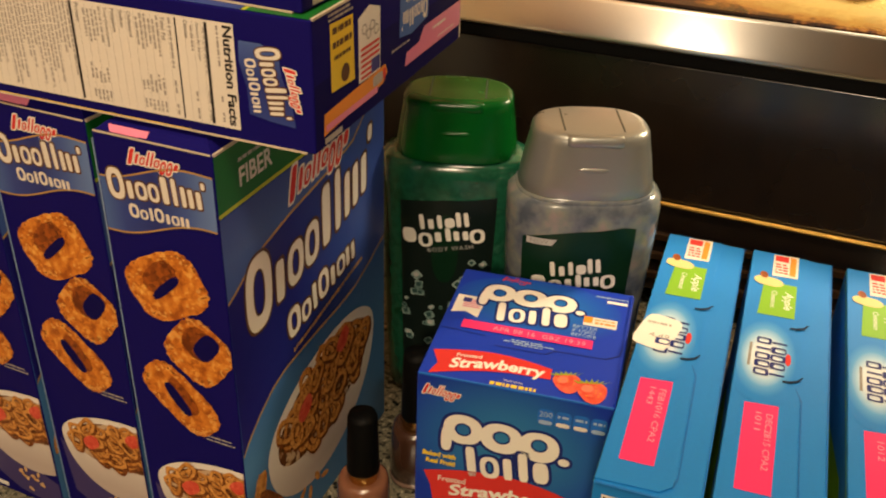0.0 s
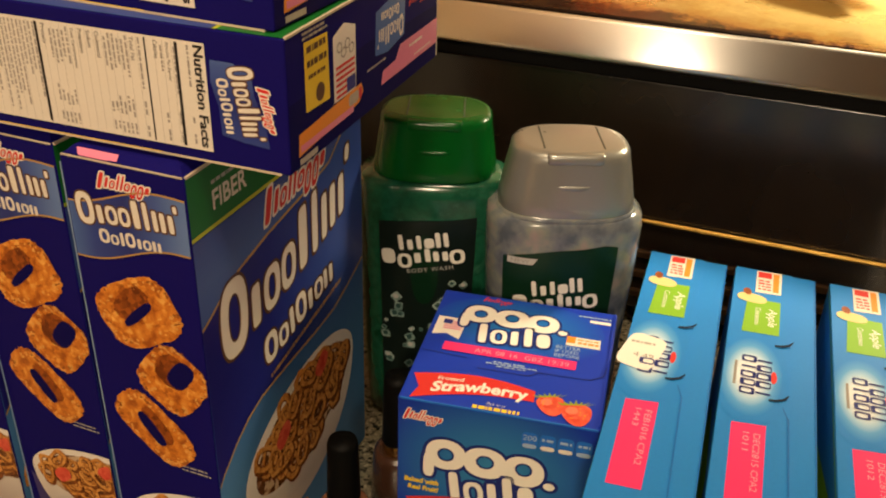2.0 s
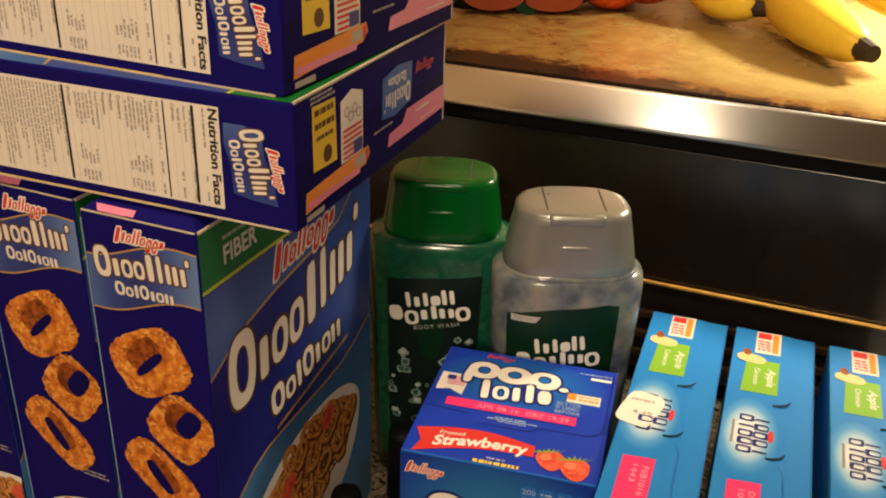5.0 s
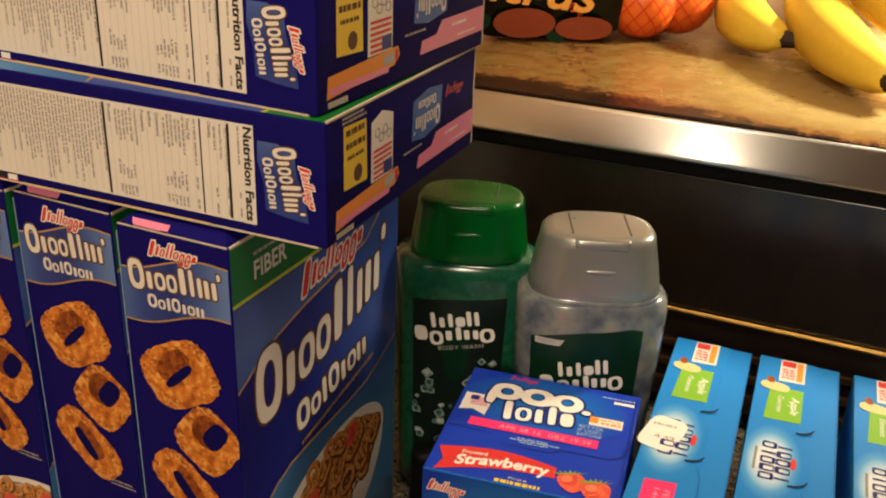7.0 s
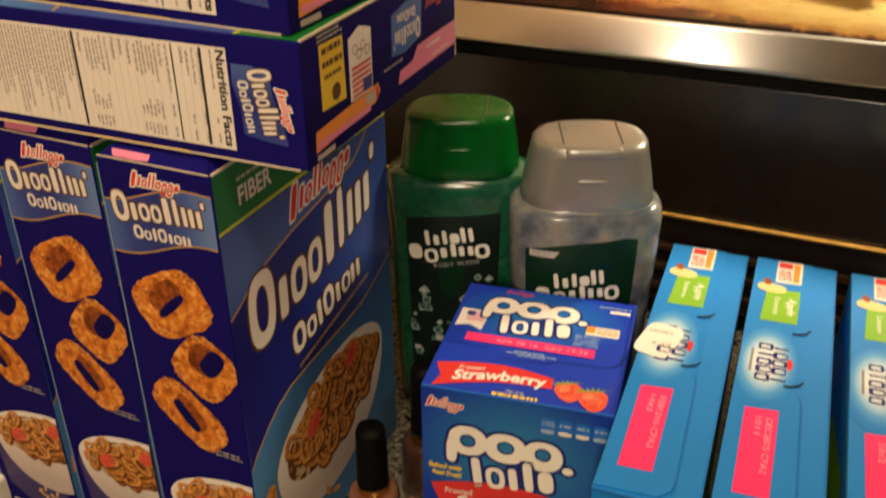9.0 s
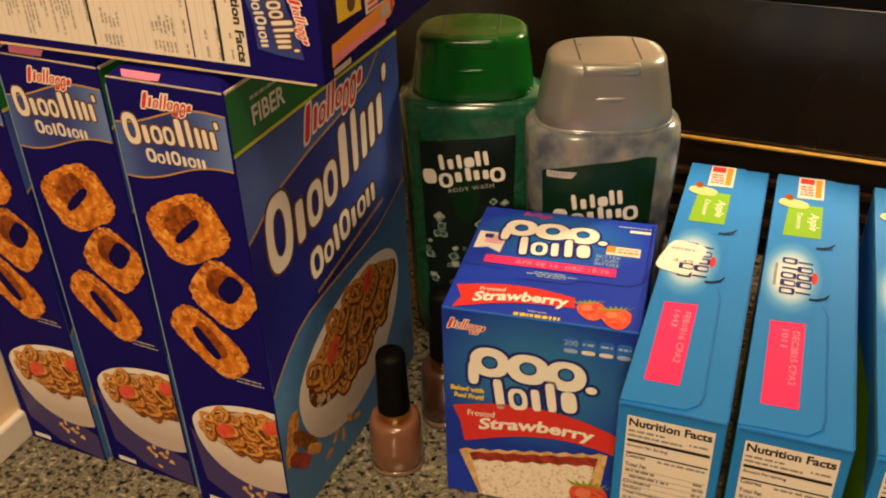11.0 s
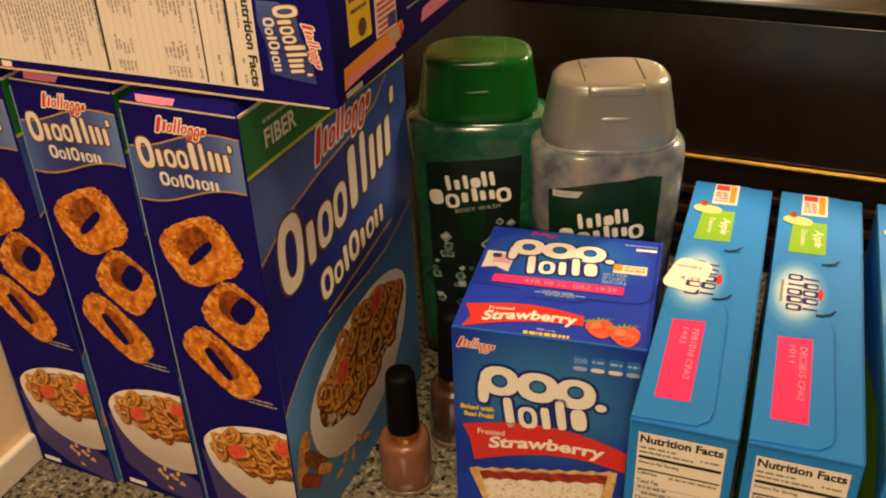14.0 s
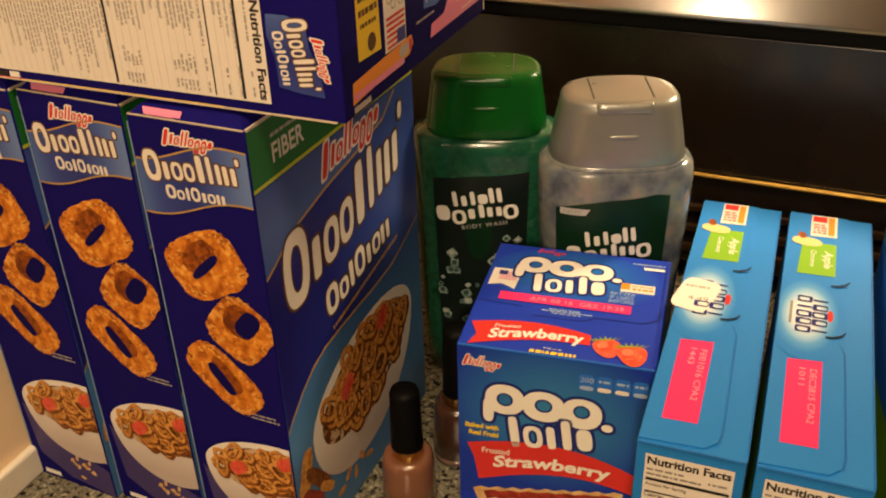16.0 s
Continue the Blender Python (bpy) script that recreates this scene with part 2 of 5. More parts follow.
# ---- helpers for shapes ----
def finish(bm, name, mat, parent=None, label="", smooth=False, m=None):
    me = bpy.data.meshes.new(name)
    bmesh.ops.recalc_face_normals(bm, faces=bm.faces)
    for f in bm.faces:
        f.smooth = smooth
    bm.to_mesh(me)
    bm.free()
    for one in (mat if isinstance(mat, (list, tuple)) else [mat]):
        me.materials.append(one)
    ob = new(name, me)
    if parent is not None:
        ob.parent = parent
    if m is not None:
        ob.matrix_local = m
    if label:
        tagged(ob, label)
    return ob


def part(name, bm, mat, parent, label="", smooth=False):
    return finish(bm, name, mat, parent, label, smooth)


def block(x0, x1, y0, y1, z0, z1, bevel=0.0, segments=2):
    bm = bmesh.new()
    bmesh.ops.create_cube(bm, size=1)
    for v in bm.verts:
        v.co = Vector((x0 + (x1 - x0) * (v.co.x + 0.5), y0 + (y1 - y0) * (v.co.y + 0.5), z0 + (z1 - z0) * (v.co.z + 0.5)))
    if bevel:
        bmesh.ops.bevel(bm, geom=bm.edges[:], offset=bevel, segments=segments, affect="EDGES", profile=0.5)
    return bm


def loft(sections, n=40, power=2.6, cap=True):
    """Rings of superellipses: (z, half width, half depth, x shift, y shift)."""
    bm = bmesh.new()
    rings = []
    for z, a, b, *off in sections:
        ox, oy = off if off else (0, 0)
        ring = []
        for i in range(n):
            t = 2 * math.pi * i / n
            c, s = math.cos(t), math.sin(t)
            ring.append(bm.verts.new((ox + a * math.copysign(abs(c) ** (2 / power), c), oy + b * math.copysign(abs(s) ** (2 / power), s), z)))
        rings.append(ring)
    for r, q in zip(rings, rings[1:]):
        for i in range(n):
            bm.faces.new((r[i], r[(i + 1) % n], q[(i + 1) % n], q[i]))
    if cap:
        bm.faces.new(rings[0][::-1])
        bm.faces.new(rings[-1])
    return bm


def thing(name, m, label, category, group="", kind=""):
    ob = new(name)
    ob.empty_display_size = 0.02
    ob.matrix_world = m
    return tagged(ob, label, category, group, kind)


# flat printed shapes: (points in mm, faces)
def poly(*pts):
    return [list(pts), [tuple(range(len(pts)))]]


def rect(u0, v0, u1, v1):
    return poly((u0, v0), (u1, v0), (u1, v1), (u0, v1))


def oval(cu, cv, a, b, turn=0.0, power=2.0, n=24, rough=0.0, seed=1):
    rnd, out = random.Random(seed), []
    ct, st = math.cos(radians(turn)), math.sin(radians(turn))
    for i in range(n):
        t = 2 * math.pi * i / n
        c, s = math.cos(t), math.sin(t)
        k = 1 + rough * (rnd.random() - 0.5)
        x, y = k * a * math.copysign(abs(c) ** (2 / power), c), k * b * math.copysign(abs(s) ** (2 / power), s)
        out.append((cu + x * ct - y * st, cv + x * st + y * ct))
    return poly(*out)


def ring(outer, inner):
    a, b = outer[0], inner[0]
    n = len(a)
    return [a + b, [(i, (i + 1) % n, n + (i + 1) % n, n + i) for i in range(n)]]


def moved(shape, du=0.0, dv=0.0, turn=0.0, size=1.0, shear=0.0, rise=0.0):
    ct, st = math.cos(radians(turn)), math.sin(radians(turn))
    out = []
    for u, v in shape[0]:
        u, v = u * size, v * size
        u += shear * v
        v += rise * u * u
        out.append((du + u * ct - v * st, dv + u * st + v * ct))
    return [out, shape[1]]


def lettering(body, size, bold=0.0, shear=0.0, spread=1.0):
    """Readable words in the built-in font, as a flat shape; size is the height of a capital in mm."""
    cu = bpy.data.curves.new("words", "FONT")
    cu.body, cu.size, cu.shear, cu.offset, cu.resolution_u, cu.space_character = body, size * 1.38, shear, bold * size, 3, spread
    ob = bpy.data.objects.new("words", cu)
    me = bpy.data.meshes.new_from_object(ob)
    out = [[(v.co.x, v.co.y) for v in me.vertices], [tuple(p.vertices) for p in me.polygons]]
    bpy.data.objects.remove(ob)
    bpy.data.meshes.remove(me)
    bpy.data.curves.remove(cu)
    return out


def fitted(shape, u0, v0, u1, v1):
    """The shape stretched into a rectangle."""
    xs, ys = [p[0] for p in shape[0]], [p[1] for p in shape[0]]
    a, b = (u1 - u0) / max(1e-6, max(xs) - min(xs)), (v1 - v0) / max(1e-6, max(ys) - min(ys))
    return [[(u0 + (x - min(xs)) * a, v0 + (y - min(ys)) * b) for x, y in shape[0]], shape[1]]


def blobs(heights, width, gap, grow=0.0):
    """A row of plain shapes that stands for a brand's mark: rings (o), single bars (l), paired bars (n) and solid rounds (s). Cells: (low, high, width, kind)."""
    out, u = [], 0.0
    for low, high, w, kind in heights:
        w *= width
        mid, tall = (low + high) / 2, (high - low) / 2
        if kind == "o":
            k = 0.46
            a = max(0.06 * w, w / 2 * k - grow * 0.8)
            b = max(0.10 * tall, tall * (k + 0.16) - grow * 0.8)
            out.append(ring(oval(u + w / 2, mid, w / 2 + grow, tall + grow, 0, 2.7, 28), oval(u + w / 2, mid, a, b, 0, 2.3, 28)))
        elif kind == "n":
            for side, top in ((0.20, high), (0.80, low + (high - low) * 0.93)):
                out.append(oval(u + w * side, (low + top) / 2, w * 0.185 + grow, (top - low) / 2 + grow, 0, 5, 20))
        elif kind == "l":
            out.append(oval(u + w / 2, mid, w * 0.32 + grow, tall + grow, 0, 5, 20))
        else:
            out.append(oval(u + w / 2, mid, w * 0.46 + grow, tall + grow, 0, 3.0, 24))
        u += w + gap
    return out


EACH = {"mark", "mark_outline", "second_mark", "second_mark_outline", "oat_loop", "dark_oat_loop", "script_mark", "script_outline", "stripe", "small_ring", "printed_leaf", "oat_flake", "gold_line"}


def ink(parent, face, name, shapes, mat, level=1, label="", clip=None):
    """A printed patch: flat shapes in mm laid on a face of a thing, level by level above it. Shapes that one can tell apart become one part each."""
    if name in EACH and len(shapes) > 1:
        obs = [ink(parent, face, name, [s], mat, level + 0.45 * (i % 2) + 0.2 * (i % 3), label, clip) for i, s in enumerate(shapes)]
        return obs[0]
    bm = bmesh.new()
    z = 0.00018 + 0.00009 * level
    for pts, faces in shapes:
        vs = [bm.verts.new((u * 0.001, v * 0.001, z)) for u, v in pts]
        for f in faces:
            if len(set(f)) > 2:
                try:
                    bm.faces.new([vs[i] for i in f])
                except ValueError:
                    pass
    if clip:
        u0, v0, u1, v1 = [c * 0.001 for c in clip]
        for co, no in (((u0, 0, 0), (-1, 0, 0)), ((u1, 0, 0), (1, 0, 0)), ((0, v0, 0), (0, -1, 0)), ((0, v1, 0), (0, 1, 0))):
            bmesh.ops.bisect_plane(bm, geom=bm.verts[:] + bm.edges[:] + bm.faces[:], dist=1e-7, plane_co=co, plane_no=no, clear_outer=True)
    for f in bm.faces:
        if f.normal.z < 0:
            f.normal_flip()
    bm.transform(face)
    me = bpy.data.meshes.new(name)
    bm.to_mesh(me)
    bm.free()
    me.materials.append(mat)
    ob = new(name, me)
    ob.parent = parent
    if label:
        tagged(ob, label)
    if name == "fine_print":
        ob["kind"] = "stuff"
    return ob


def face_of(origin, u, v):
    u, v = Vector(u), Vector(v)
    w = u.cross(v)
    return Matrix(((u.x, v.x, w.x, origin[0]), (u.y, v.y, w.y, origin[1]), (u.z, v.z, w.z, origin[2]), (0, 0, 0, 1)))


def script_mark(w, h, grow=0.0):
    """A slanted red signature-like mark, drawn as plain leaning shapes."""
    pat = [(0.0, 1.0, 1.0, "l"), (0.1, 0.75, 0.7, "l"), (0.08, 0.6, 0.9, "o"), (0.05, 0.98, 0.5, "l"), (0.05, 0.98, 0.5, "l"), (0.08, 0.58, 0.95, "o"), (-0.3, 0.55, 0.9, "o"), (-0.3, 0.55, 0.9, "o"), (0.1, 0.5, 0.7, "s")]
    total = sum(p[2] for p in pat)
    row = blobs([(a * h, b * h, c, k) for a, b, c, k in pat], w / total * 0.88, 0.12 * w / total, grow)
    return [moved(s, shear=0.38) for s in row]


def cells(pat, w, h, gap, grow):
    total = sum(p[2] for p in pat)
    return blobs([(a * h, b * h, c, k) for a, b, c, k in pat], (w - gap * (len(pat) - 1)) / total, gap, grow)


def big_mark(w, h, grow=0.0):
    """The cereal's mark: a row of plain rings and bars, the first one tall and open."""
    pat = [(-0.10, 1.08, 1.45, "o"), (0.0, 0.66, 0.75, "l"), (0.0, 0.68, 1.0, "o"), (0.0, 0.68, 0.95, "o"), (0.0, 1.0, 0.85, "l"), (0.0, 1.0, 0.6, "l"), (0.0, 0.74, 0.6, "l"), (0.0, 0.70, 1.1, "n"), (0.74, 1.0, 0.35, "s")]
    return cells(pat, w, h, 0.012 * w, grow)


def small_mark(w, h, grow=0.0):
    pat = [(0.0, 1.0, 1.2, "o"), (0.0, 0.7, 0.95, "o"), (0.0, 0.92, 0.6, "l"), (0.0, 1.0, 1.1, "o"), (0.0, 0.7, 0.65, "l"), (0.0, 0.7, 0.95, "o"), (0.0, 0.7, 1.0, "n")]
    return cells(pat, w, h, 0.014 * w, grow)


def all_moved(shapes, **k):
    return [moved(s, **k) for s in shapes]


# ---- the setting ----
WALL_LEFT, WALL_BACK = -0.430, 1.20


def structure(name, bm, mat, label):
    ob = finish(bm, name, mat)
    ob.matrix_world = KITCHEN
    return tagged(ob, label, kind="structure")


structure("floor", block(-0.53, 2.4, -2.4, 1.3, -1.0, -0.91), FLOOR, "brown kitchen floor below the counter")
structure("wall_left", block(-0.53, WALL_LEFT, -2.4, 1.3, -0.91, 1.55), WALL, "cream painted kitchen wall beside the counter")
structure("wall_back", block(WALL_LEFT, 2.3, WALL_BACK, 1.3, -0.91, 1.55), WALL, "cream painted kitchen wall behind the oven")
# unseen closing walls, kept dark so that they bounce little fill light
structure("wall_right", block(2.3, 2.4, -2.3, 1.3, -0.91, 1.55), WALL_FAR, "unseen far wall of the kitchen, dark tan to cut bounced light")
structure("wall_front", block(WALL_LEFT, 2.3, -2.4, -2.3, -0.91, 1.55), WALL_FAR, "unseen wall across the kitchen, dark tan to cut bounced light")
structure("ceiling", block(-0.53, 2.4, -2.4, 1.3, 1.55, 1.65), CEILING, "white painted kitchen ceiling")
counter = structure("countertop", block(WALL_LEFT, 2.3, 0.10, WALL_BACK, -0.035, 0.0, 0.004), GRANITE, "speckled grey and tan granite countertop, polished")
structure("wall_under_counter", block(WALL_LEFT, 2.3, 0.14, WALL_BACK, -0.91, -0.035), CABINET, "dark wooden front below the granite counter")
structure("trim", block(WALL_LEFT, WALL_LEFT + 0.006, 0.10, WALL_BACK, 0.0, 0.022, 0.002), CAULK, "glossy white sealing strip where counter meets wall")


# ---- toaster oven ----
OV_L, OV_R, OV_F, OV_B, OV_T = -0.38, 0.16, 0.683, 1.165, 0.255


def toaster_oven():
    t = thing("toaster_oven", KITCHEN, "black toaster oven with steel trim and a heat-stained top", "toaster oven")
    part("body", block(OV_L, OV_R, OV_F + 0.012, OV_B, 0.02, OV_T - 0.004, 0.004), OVEN_BLACK, t)
    top = block(OV_L - 0.002, OV_R + 0.002, OV_F + 0.010, OV_B, OV_T - 0.004, OV_T, 0.0015)
    part("top_panel", top, STAINED, t, "golden brown metal top stained by heat and grease")
    part("gap_strip", block(OV_L, OV_R, OV_F + 0.0083, OV_F + 0.0112, OV_T - 0.010, OV_T - 0.0022, 0.0004), OVEN_BLACK, t)
    part("steel_trim", trim_bar(), STEEL, t, "wide brushed steel trim bar", smooth=True)
    part("dark_lip", block(OV_L, OV_R, OV_F - 0.001, OV_F + 0.010, OV_T - 0.042, OV_T - 0.031, 0.002), OVEN_BLACK, t)
    door = part("glass_door", block(OV_L + 0.002, OV_R - 0.002, OV_F + 0.002, OV_F + 0.012, 0.104, OV_T - 0.042, 0.001), OVEN_GLASS, t, "glossy black glass oven door")
    part("door_rail", block(-0.115, 0.002, OV_F + 0.0016, OV_F + 0.0035, 0.128, 0.1835), OVEN_GLASS, door)
    part("brass_edge", loft_bar(OV_L + 0.004, OV_R - 0.004, OV_F - 0.0005, 0.1028, 0.0018), BRASS, t, "thin brassy lower edge of the door")
    part("lower_panel", block(OV_L + 0.002, OV_R - 0.002, OV_F + 0.003, OV_F + 0.012, 0.022, 0.1005, 0.001), OVEN_GLASS, t)
    for a in (OV_L + 0.05, OV_R - 0.05):
        for b in (OV_F + 0.05, OV_B - 0.05):
            bm = loft([(0.0, 0.014, 0.014), (0.022, 0.016, 0.016)], 16, 2)
            bm.transform(pose(a, b, 0))
            part("foot", bm, BLACK_CAP, t)
    for k in range(3):
        part("vent_slat", block(OV_L + 0.03, OV_R - 0.03, OV_F - 0.001, OV_F + 0.004, 0.034 + 0.018 * k, 0.040 + 0.018 * k, 0.001), RUSTY, t)
    return t


def trim_bar():
    """A bar whose face rounds over from its lower lip to its top."""
    bm, ends = bmesh.new(), []
    pts = [(OV_F + 0.010, OV_T - 0.031), (OV_F - 0.002, OV_T - 0.031), (OV_F - 0.0035, OV_T - 0.0295)]
    pts += [(OV_F - 0.0035 + 0.0115 * k ** 1.15, OV_T - 0.0295 + 0.0270 * k) for k in [i / 10 for i in range(1, 11)]] + [(OV_F + 0.0098, OV_T - 0.0024)]
    for a in (OV_L, OV_R):
        ends.append([bm.verts.new((a, b, z)) for b, z in pts])
    for i in range(len(pts)):
        j = (i + 1) % len(pts)
        bm.faces.new((ends[0][i], ends[0][j], ends[1][j], ends[1][i]))
    bm.faces.new(ends[0])
    bm.faces.new(ends[1][::-1])
    return bm


def loft_bar(a0, a1, b, z, r):
    bm = bmesh.new()
    n = 10
    e = [[bm.verts.new((a, b + r * math.cos(2 * math.pi * i / n), z + r * math.sin(2 * math.pi * i / n))) for i in range(n)] for a in (a0, a1)]
    for i in range(n):
        bm.faces.new((e[0][i], e[0][(i + 1) % n], e[1][(i + 1) % n], e[1][i]))
    bm.faces.new(e[0])
    bm.faces.new(e[1][::-1])
    return bm


def stained():
    """Golden enamel, browner and blistered towards its front edge; stain and painted shade darken its left."""
    m = material("heat_stained_top", (0.5, 0.33, 0.15), 0.28, bump=0.3, scale=25)
    nt = m.node_tree
    co, sep, mr = nt.nodes.new("ShaderNodeTexCoord"), nt.nodes.new("ShaderNodeSeparateXYZ"), nt.nodes.new("ShaderNodeMapRange")
    no, vo, ad = nt.nodes.new("ShaderNodeTexNoise"), nt.nodes.new("ShaderNodeTexNoise"), nt.nodes.new("ShaderNodeMath")
    no.inputs["Scale"].default_value, no.inputs["Detail"].default_value = 62.0, 8.0
    vo.inputs["Scale"].default_value, vo.inputs["Detail"].default_value = 260.0, 3.0
    nt.links.new(co.outputs["Object"], sep.inputs[0])
    for n in (no, vo):
        nt.links.new(co.outputs["Object"], n.inputs["Vector"])
    mr.inputs["From Min"].default_value, mr.inputs["From Max"].default_value = OV_F + 0.008, OV_F + 0.060
    nt.links.new(sep.outputs[1], mr.inputs["Value"])
    ad.operation = "MULTIPLY_ADD"
    ad.inputs[1].default_value = 0.55
    nt.links.new(no.outputs["Fac"], ad.inputs[0])
    half = nt.nodes.new("ShaderNodeMath")
    half.operation = "MULTIPLY_ADD"
    half.inputs[1].default_value, half.inputs[2].default_value = 0.62, -0.13
    nt.links.new(mr.outputs[0], half.inputs[0])
    nt.links.new(half.outputs[0], ad.inputs[2])
    pits = nt.nodes.new("ShaderNodeMath")
    pits.operation = "MULTIPLY_ADD"
    pits.inputs[1].default_value = 0.50
    nt.links.new(vo.outputs["Fac"], pits.inputs[0])
    nt.links.new(ad.outputs[0], pits.inputs[2])
    # darker to the left: brown stain, and the weaker lamplight there painted in
    side, old, stain_and_shade = nt.nodes.new("ShaderNodeMapRange"), nt.nodes.new("ShaderNodeTexNoise"), nt.nodes.new("ShaderNodeMath")
    side.inputs["From Min"].default_value, side.inputs["From Max"].default_value = OV_L + 0.20, OV_R - 0.10
    side.inputs["To Min"].default_value, side.inputs["To Max"].default_value = -0.72, -0.20
    nt.links.new(sep.outputs[0], side.inputs["Value"])
    old.inputs["Scale"].default_value, old.inputs["Detail"].default_value = 11.0, 5.0
    nt.links.new(co.outputs["Object"], old.inputs["Vector"])
    stain_and_shade.operation = "MULTIPLY_ADD"
    stain_and_shade.inputs[1].default_value = 0.36
    nt.links.new(old.outputs["Fac"], stain_and_shade.inputs[0])
    nt.links.new(side.outputs[0], stain_and_shade.inputs[2])
    total = nt.nodes.new("ShaderNodeMath")
    nt.links.new(pits.outputs[0], total.inputs[0])
    nt.links.new(stain_and_shade.outputs[0], total.inputs[1])
    ramp_of(m, total.outputs[0], [(0.26, (0.018, 0.008, 0.005)), (0.33, (0.11, 0.040, 0.012)), (0.42, (0.24, 0.115, 0.028)), (0.58, (0.27, 0.17, 0.048)), (0.85, (0.37, 0.27, 0.10))])
    nt.nodes["Principled BSDF"].inputs["Metallic"].default_value = 0.35
    return m


STAINED = stained()
RUSTY = material("sooty_brown_metal", (0.06, 0.032, 0.015), 0.4, 0.6, dark=0.5, scale=90, bump=0.3)
toaster_oven()


# ---- cereal boxes ----
CH, CW, CD = 0.2708, 0.169, 0.0639


def wobble_ring(cu, cv, a, b, turn, hole, seed):
    """A printed cereal ring: crust, shaded inner wall, and the hole between."""
    o = oval(cu, cv, a * 1.04, b * 1.05, turn, 3.3, 72, 0.06, seed)
    hu, hv, ha, hb, ht, wu, wv, wa, wb = hole
    wall = oval(cu + hu + wu, cv + hv + wv, wa, wb, ht, 2.6, 72, 0.09, seed + 1)
    gap = oval(cu + hu, cv + hv, ha, hb, ht, 2.8, 72, 0.07, seed + 2)
    return o, wall, gap


def bowl_art(t, face, cu, cv, a, b, turn, deep, count, seed, clip, berries):
    """A printed bowl of cereal: bowl, milk, oat loops and strawberry pieces."""
    ct, st = math.cos(radians(turn)), math.sin(radians(turn))
    pts = []
    for i in range(25):
        s = math.pi * i / 24
        x, y = a * math.cos(s + math.pi), deep * math.sin(s + math.pi)
        pts.append((cu + x * ct - y * st * 0.4, cv + x * st + y))
    rim = oval(cu, cv, a, b, turn, 2.1, 40)
    bowl = ink(t, face, "printed_bowl", [poly(*pts)], BOWL_WHITE, 2, "white bowl printed on the carton", clip)
    ink(bowl, face, "bowl_rim", [rim], BOWL_WHITE, 2.6, "", clip)
    ink(bowl, face, "milk", [oval(cu + 0.02 * a, cv - 0.03 * b, a * 0.86, b * 0.84, turn, 2.1, 40)], MILK, 3, "", clip)
    rnd = random.Random(seed)
    for i in range(count):
        r, s = 0.78 * math.sqrt(rnd.random()), rnd.random() * 2 * math.pi
        x, y = r * a * math.cos(s), r * b * 0.95 * math.sin(s) - 0.5
        pu, pv = cu + x * ct - y * st, cv + x * st + y
        ra, rb, tn, sd = a * rnd.uniform(0.14, 0.20), a * rnd.uniform(0.085, 0.13), rnd.uniform(0, 180), rnd.randint(0, 999)
        gap = oval(pu, pv, ra * 0.60, rb * 0.50, tn, 2.4, 14)
        ink(bowl, face, "dark_oat_loop", [ring(oval(pu + 0.02 * a, pv - 0.03 * a, ra * 1.06, rb * 1.14, tn, 2.8, 14, 0.10, sd), gap)], OAT_DARK, 4 + 0.12 * i, "", clip)
        ink(bowl, face, "oat_loop", [ring(oval(pu, pv, ra, rb, tn, 2.8, 14, 0.12, sd), oval(pu, pv, ra * 0.68, rb * 0.60, tn, 2.4, 14))], OAT, 4.06 + 0.12 * i, "", clip)
    for k, (bu, bv, br) in enumerate(berries):
        ink(bowl, face, "berry_piece", [oval(bu, bv, br, br * 0.75, 40, 2.3, 16, 0.15, k)], BERRY, 12, "red strawberry piece", clip)
    return bowl


def fine_print(rows, seed):
    """Unreadable small print: broken bars. Rows: (v, u start, u end, bar height)."""
    rnd, out = random.Random(seed), []
    for v, u0, u1, h in rows:
        u = u0
        while u < u1 - 0.6:
            w = min(u1 - u, rnd.uniform(1.0, 4.2))
            out.append(rect(u, v, u + w, v + h))
            u += w + rnd.uniform(0.4, 0.9)
    return out


def carton(t, w, d, h, mat, name="carton", bevel=0.0009):
    """A folded card box with softly bulging sides: x from -w to 0, y from 0 to d."""
    bm = block(-w, 0, 0, d, 0, h, bevel, 2)
    bmesh.ops.subdivide_edges(bm, edges=[e for e in bm.edges if e.calc_length() > 0.02], cuts=6, use_grid_fill=True)
    return part(name, bm, mat, t)


NUTRIENTS = (("Amount Per Serving", 27, 53.0), ("Calories", 17, 58.4), ("Total Fat", 20, 69.6), ("Cholesterol", 21, 86.0), ("Sodium", 17, 90.1), ("Potassium", 20, 94.2), ("Total Carbohydrate", 28, 98.3), ("Protein", 18, 112.6))


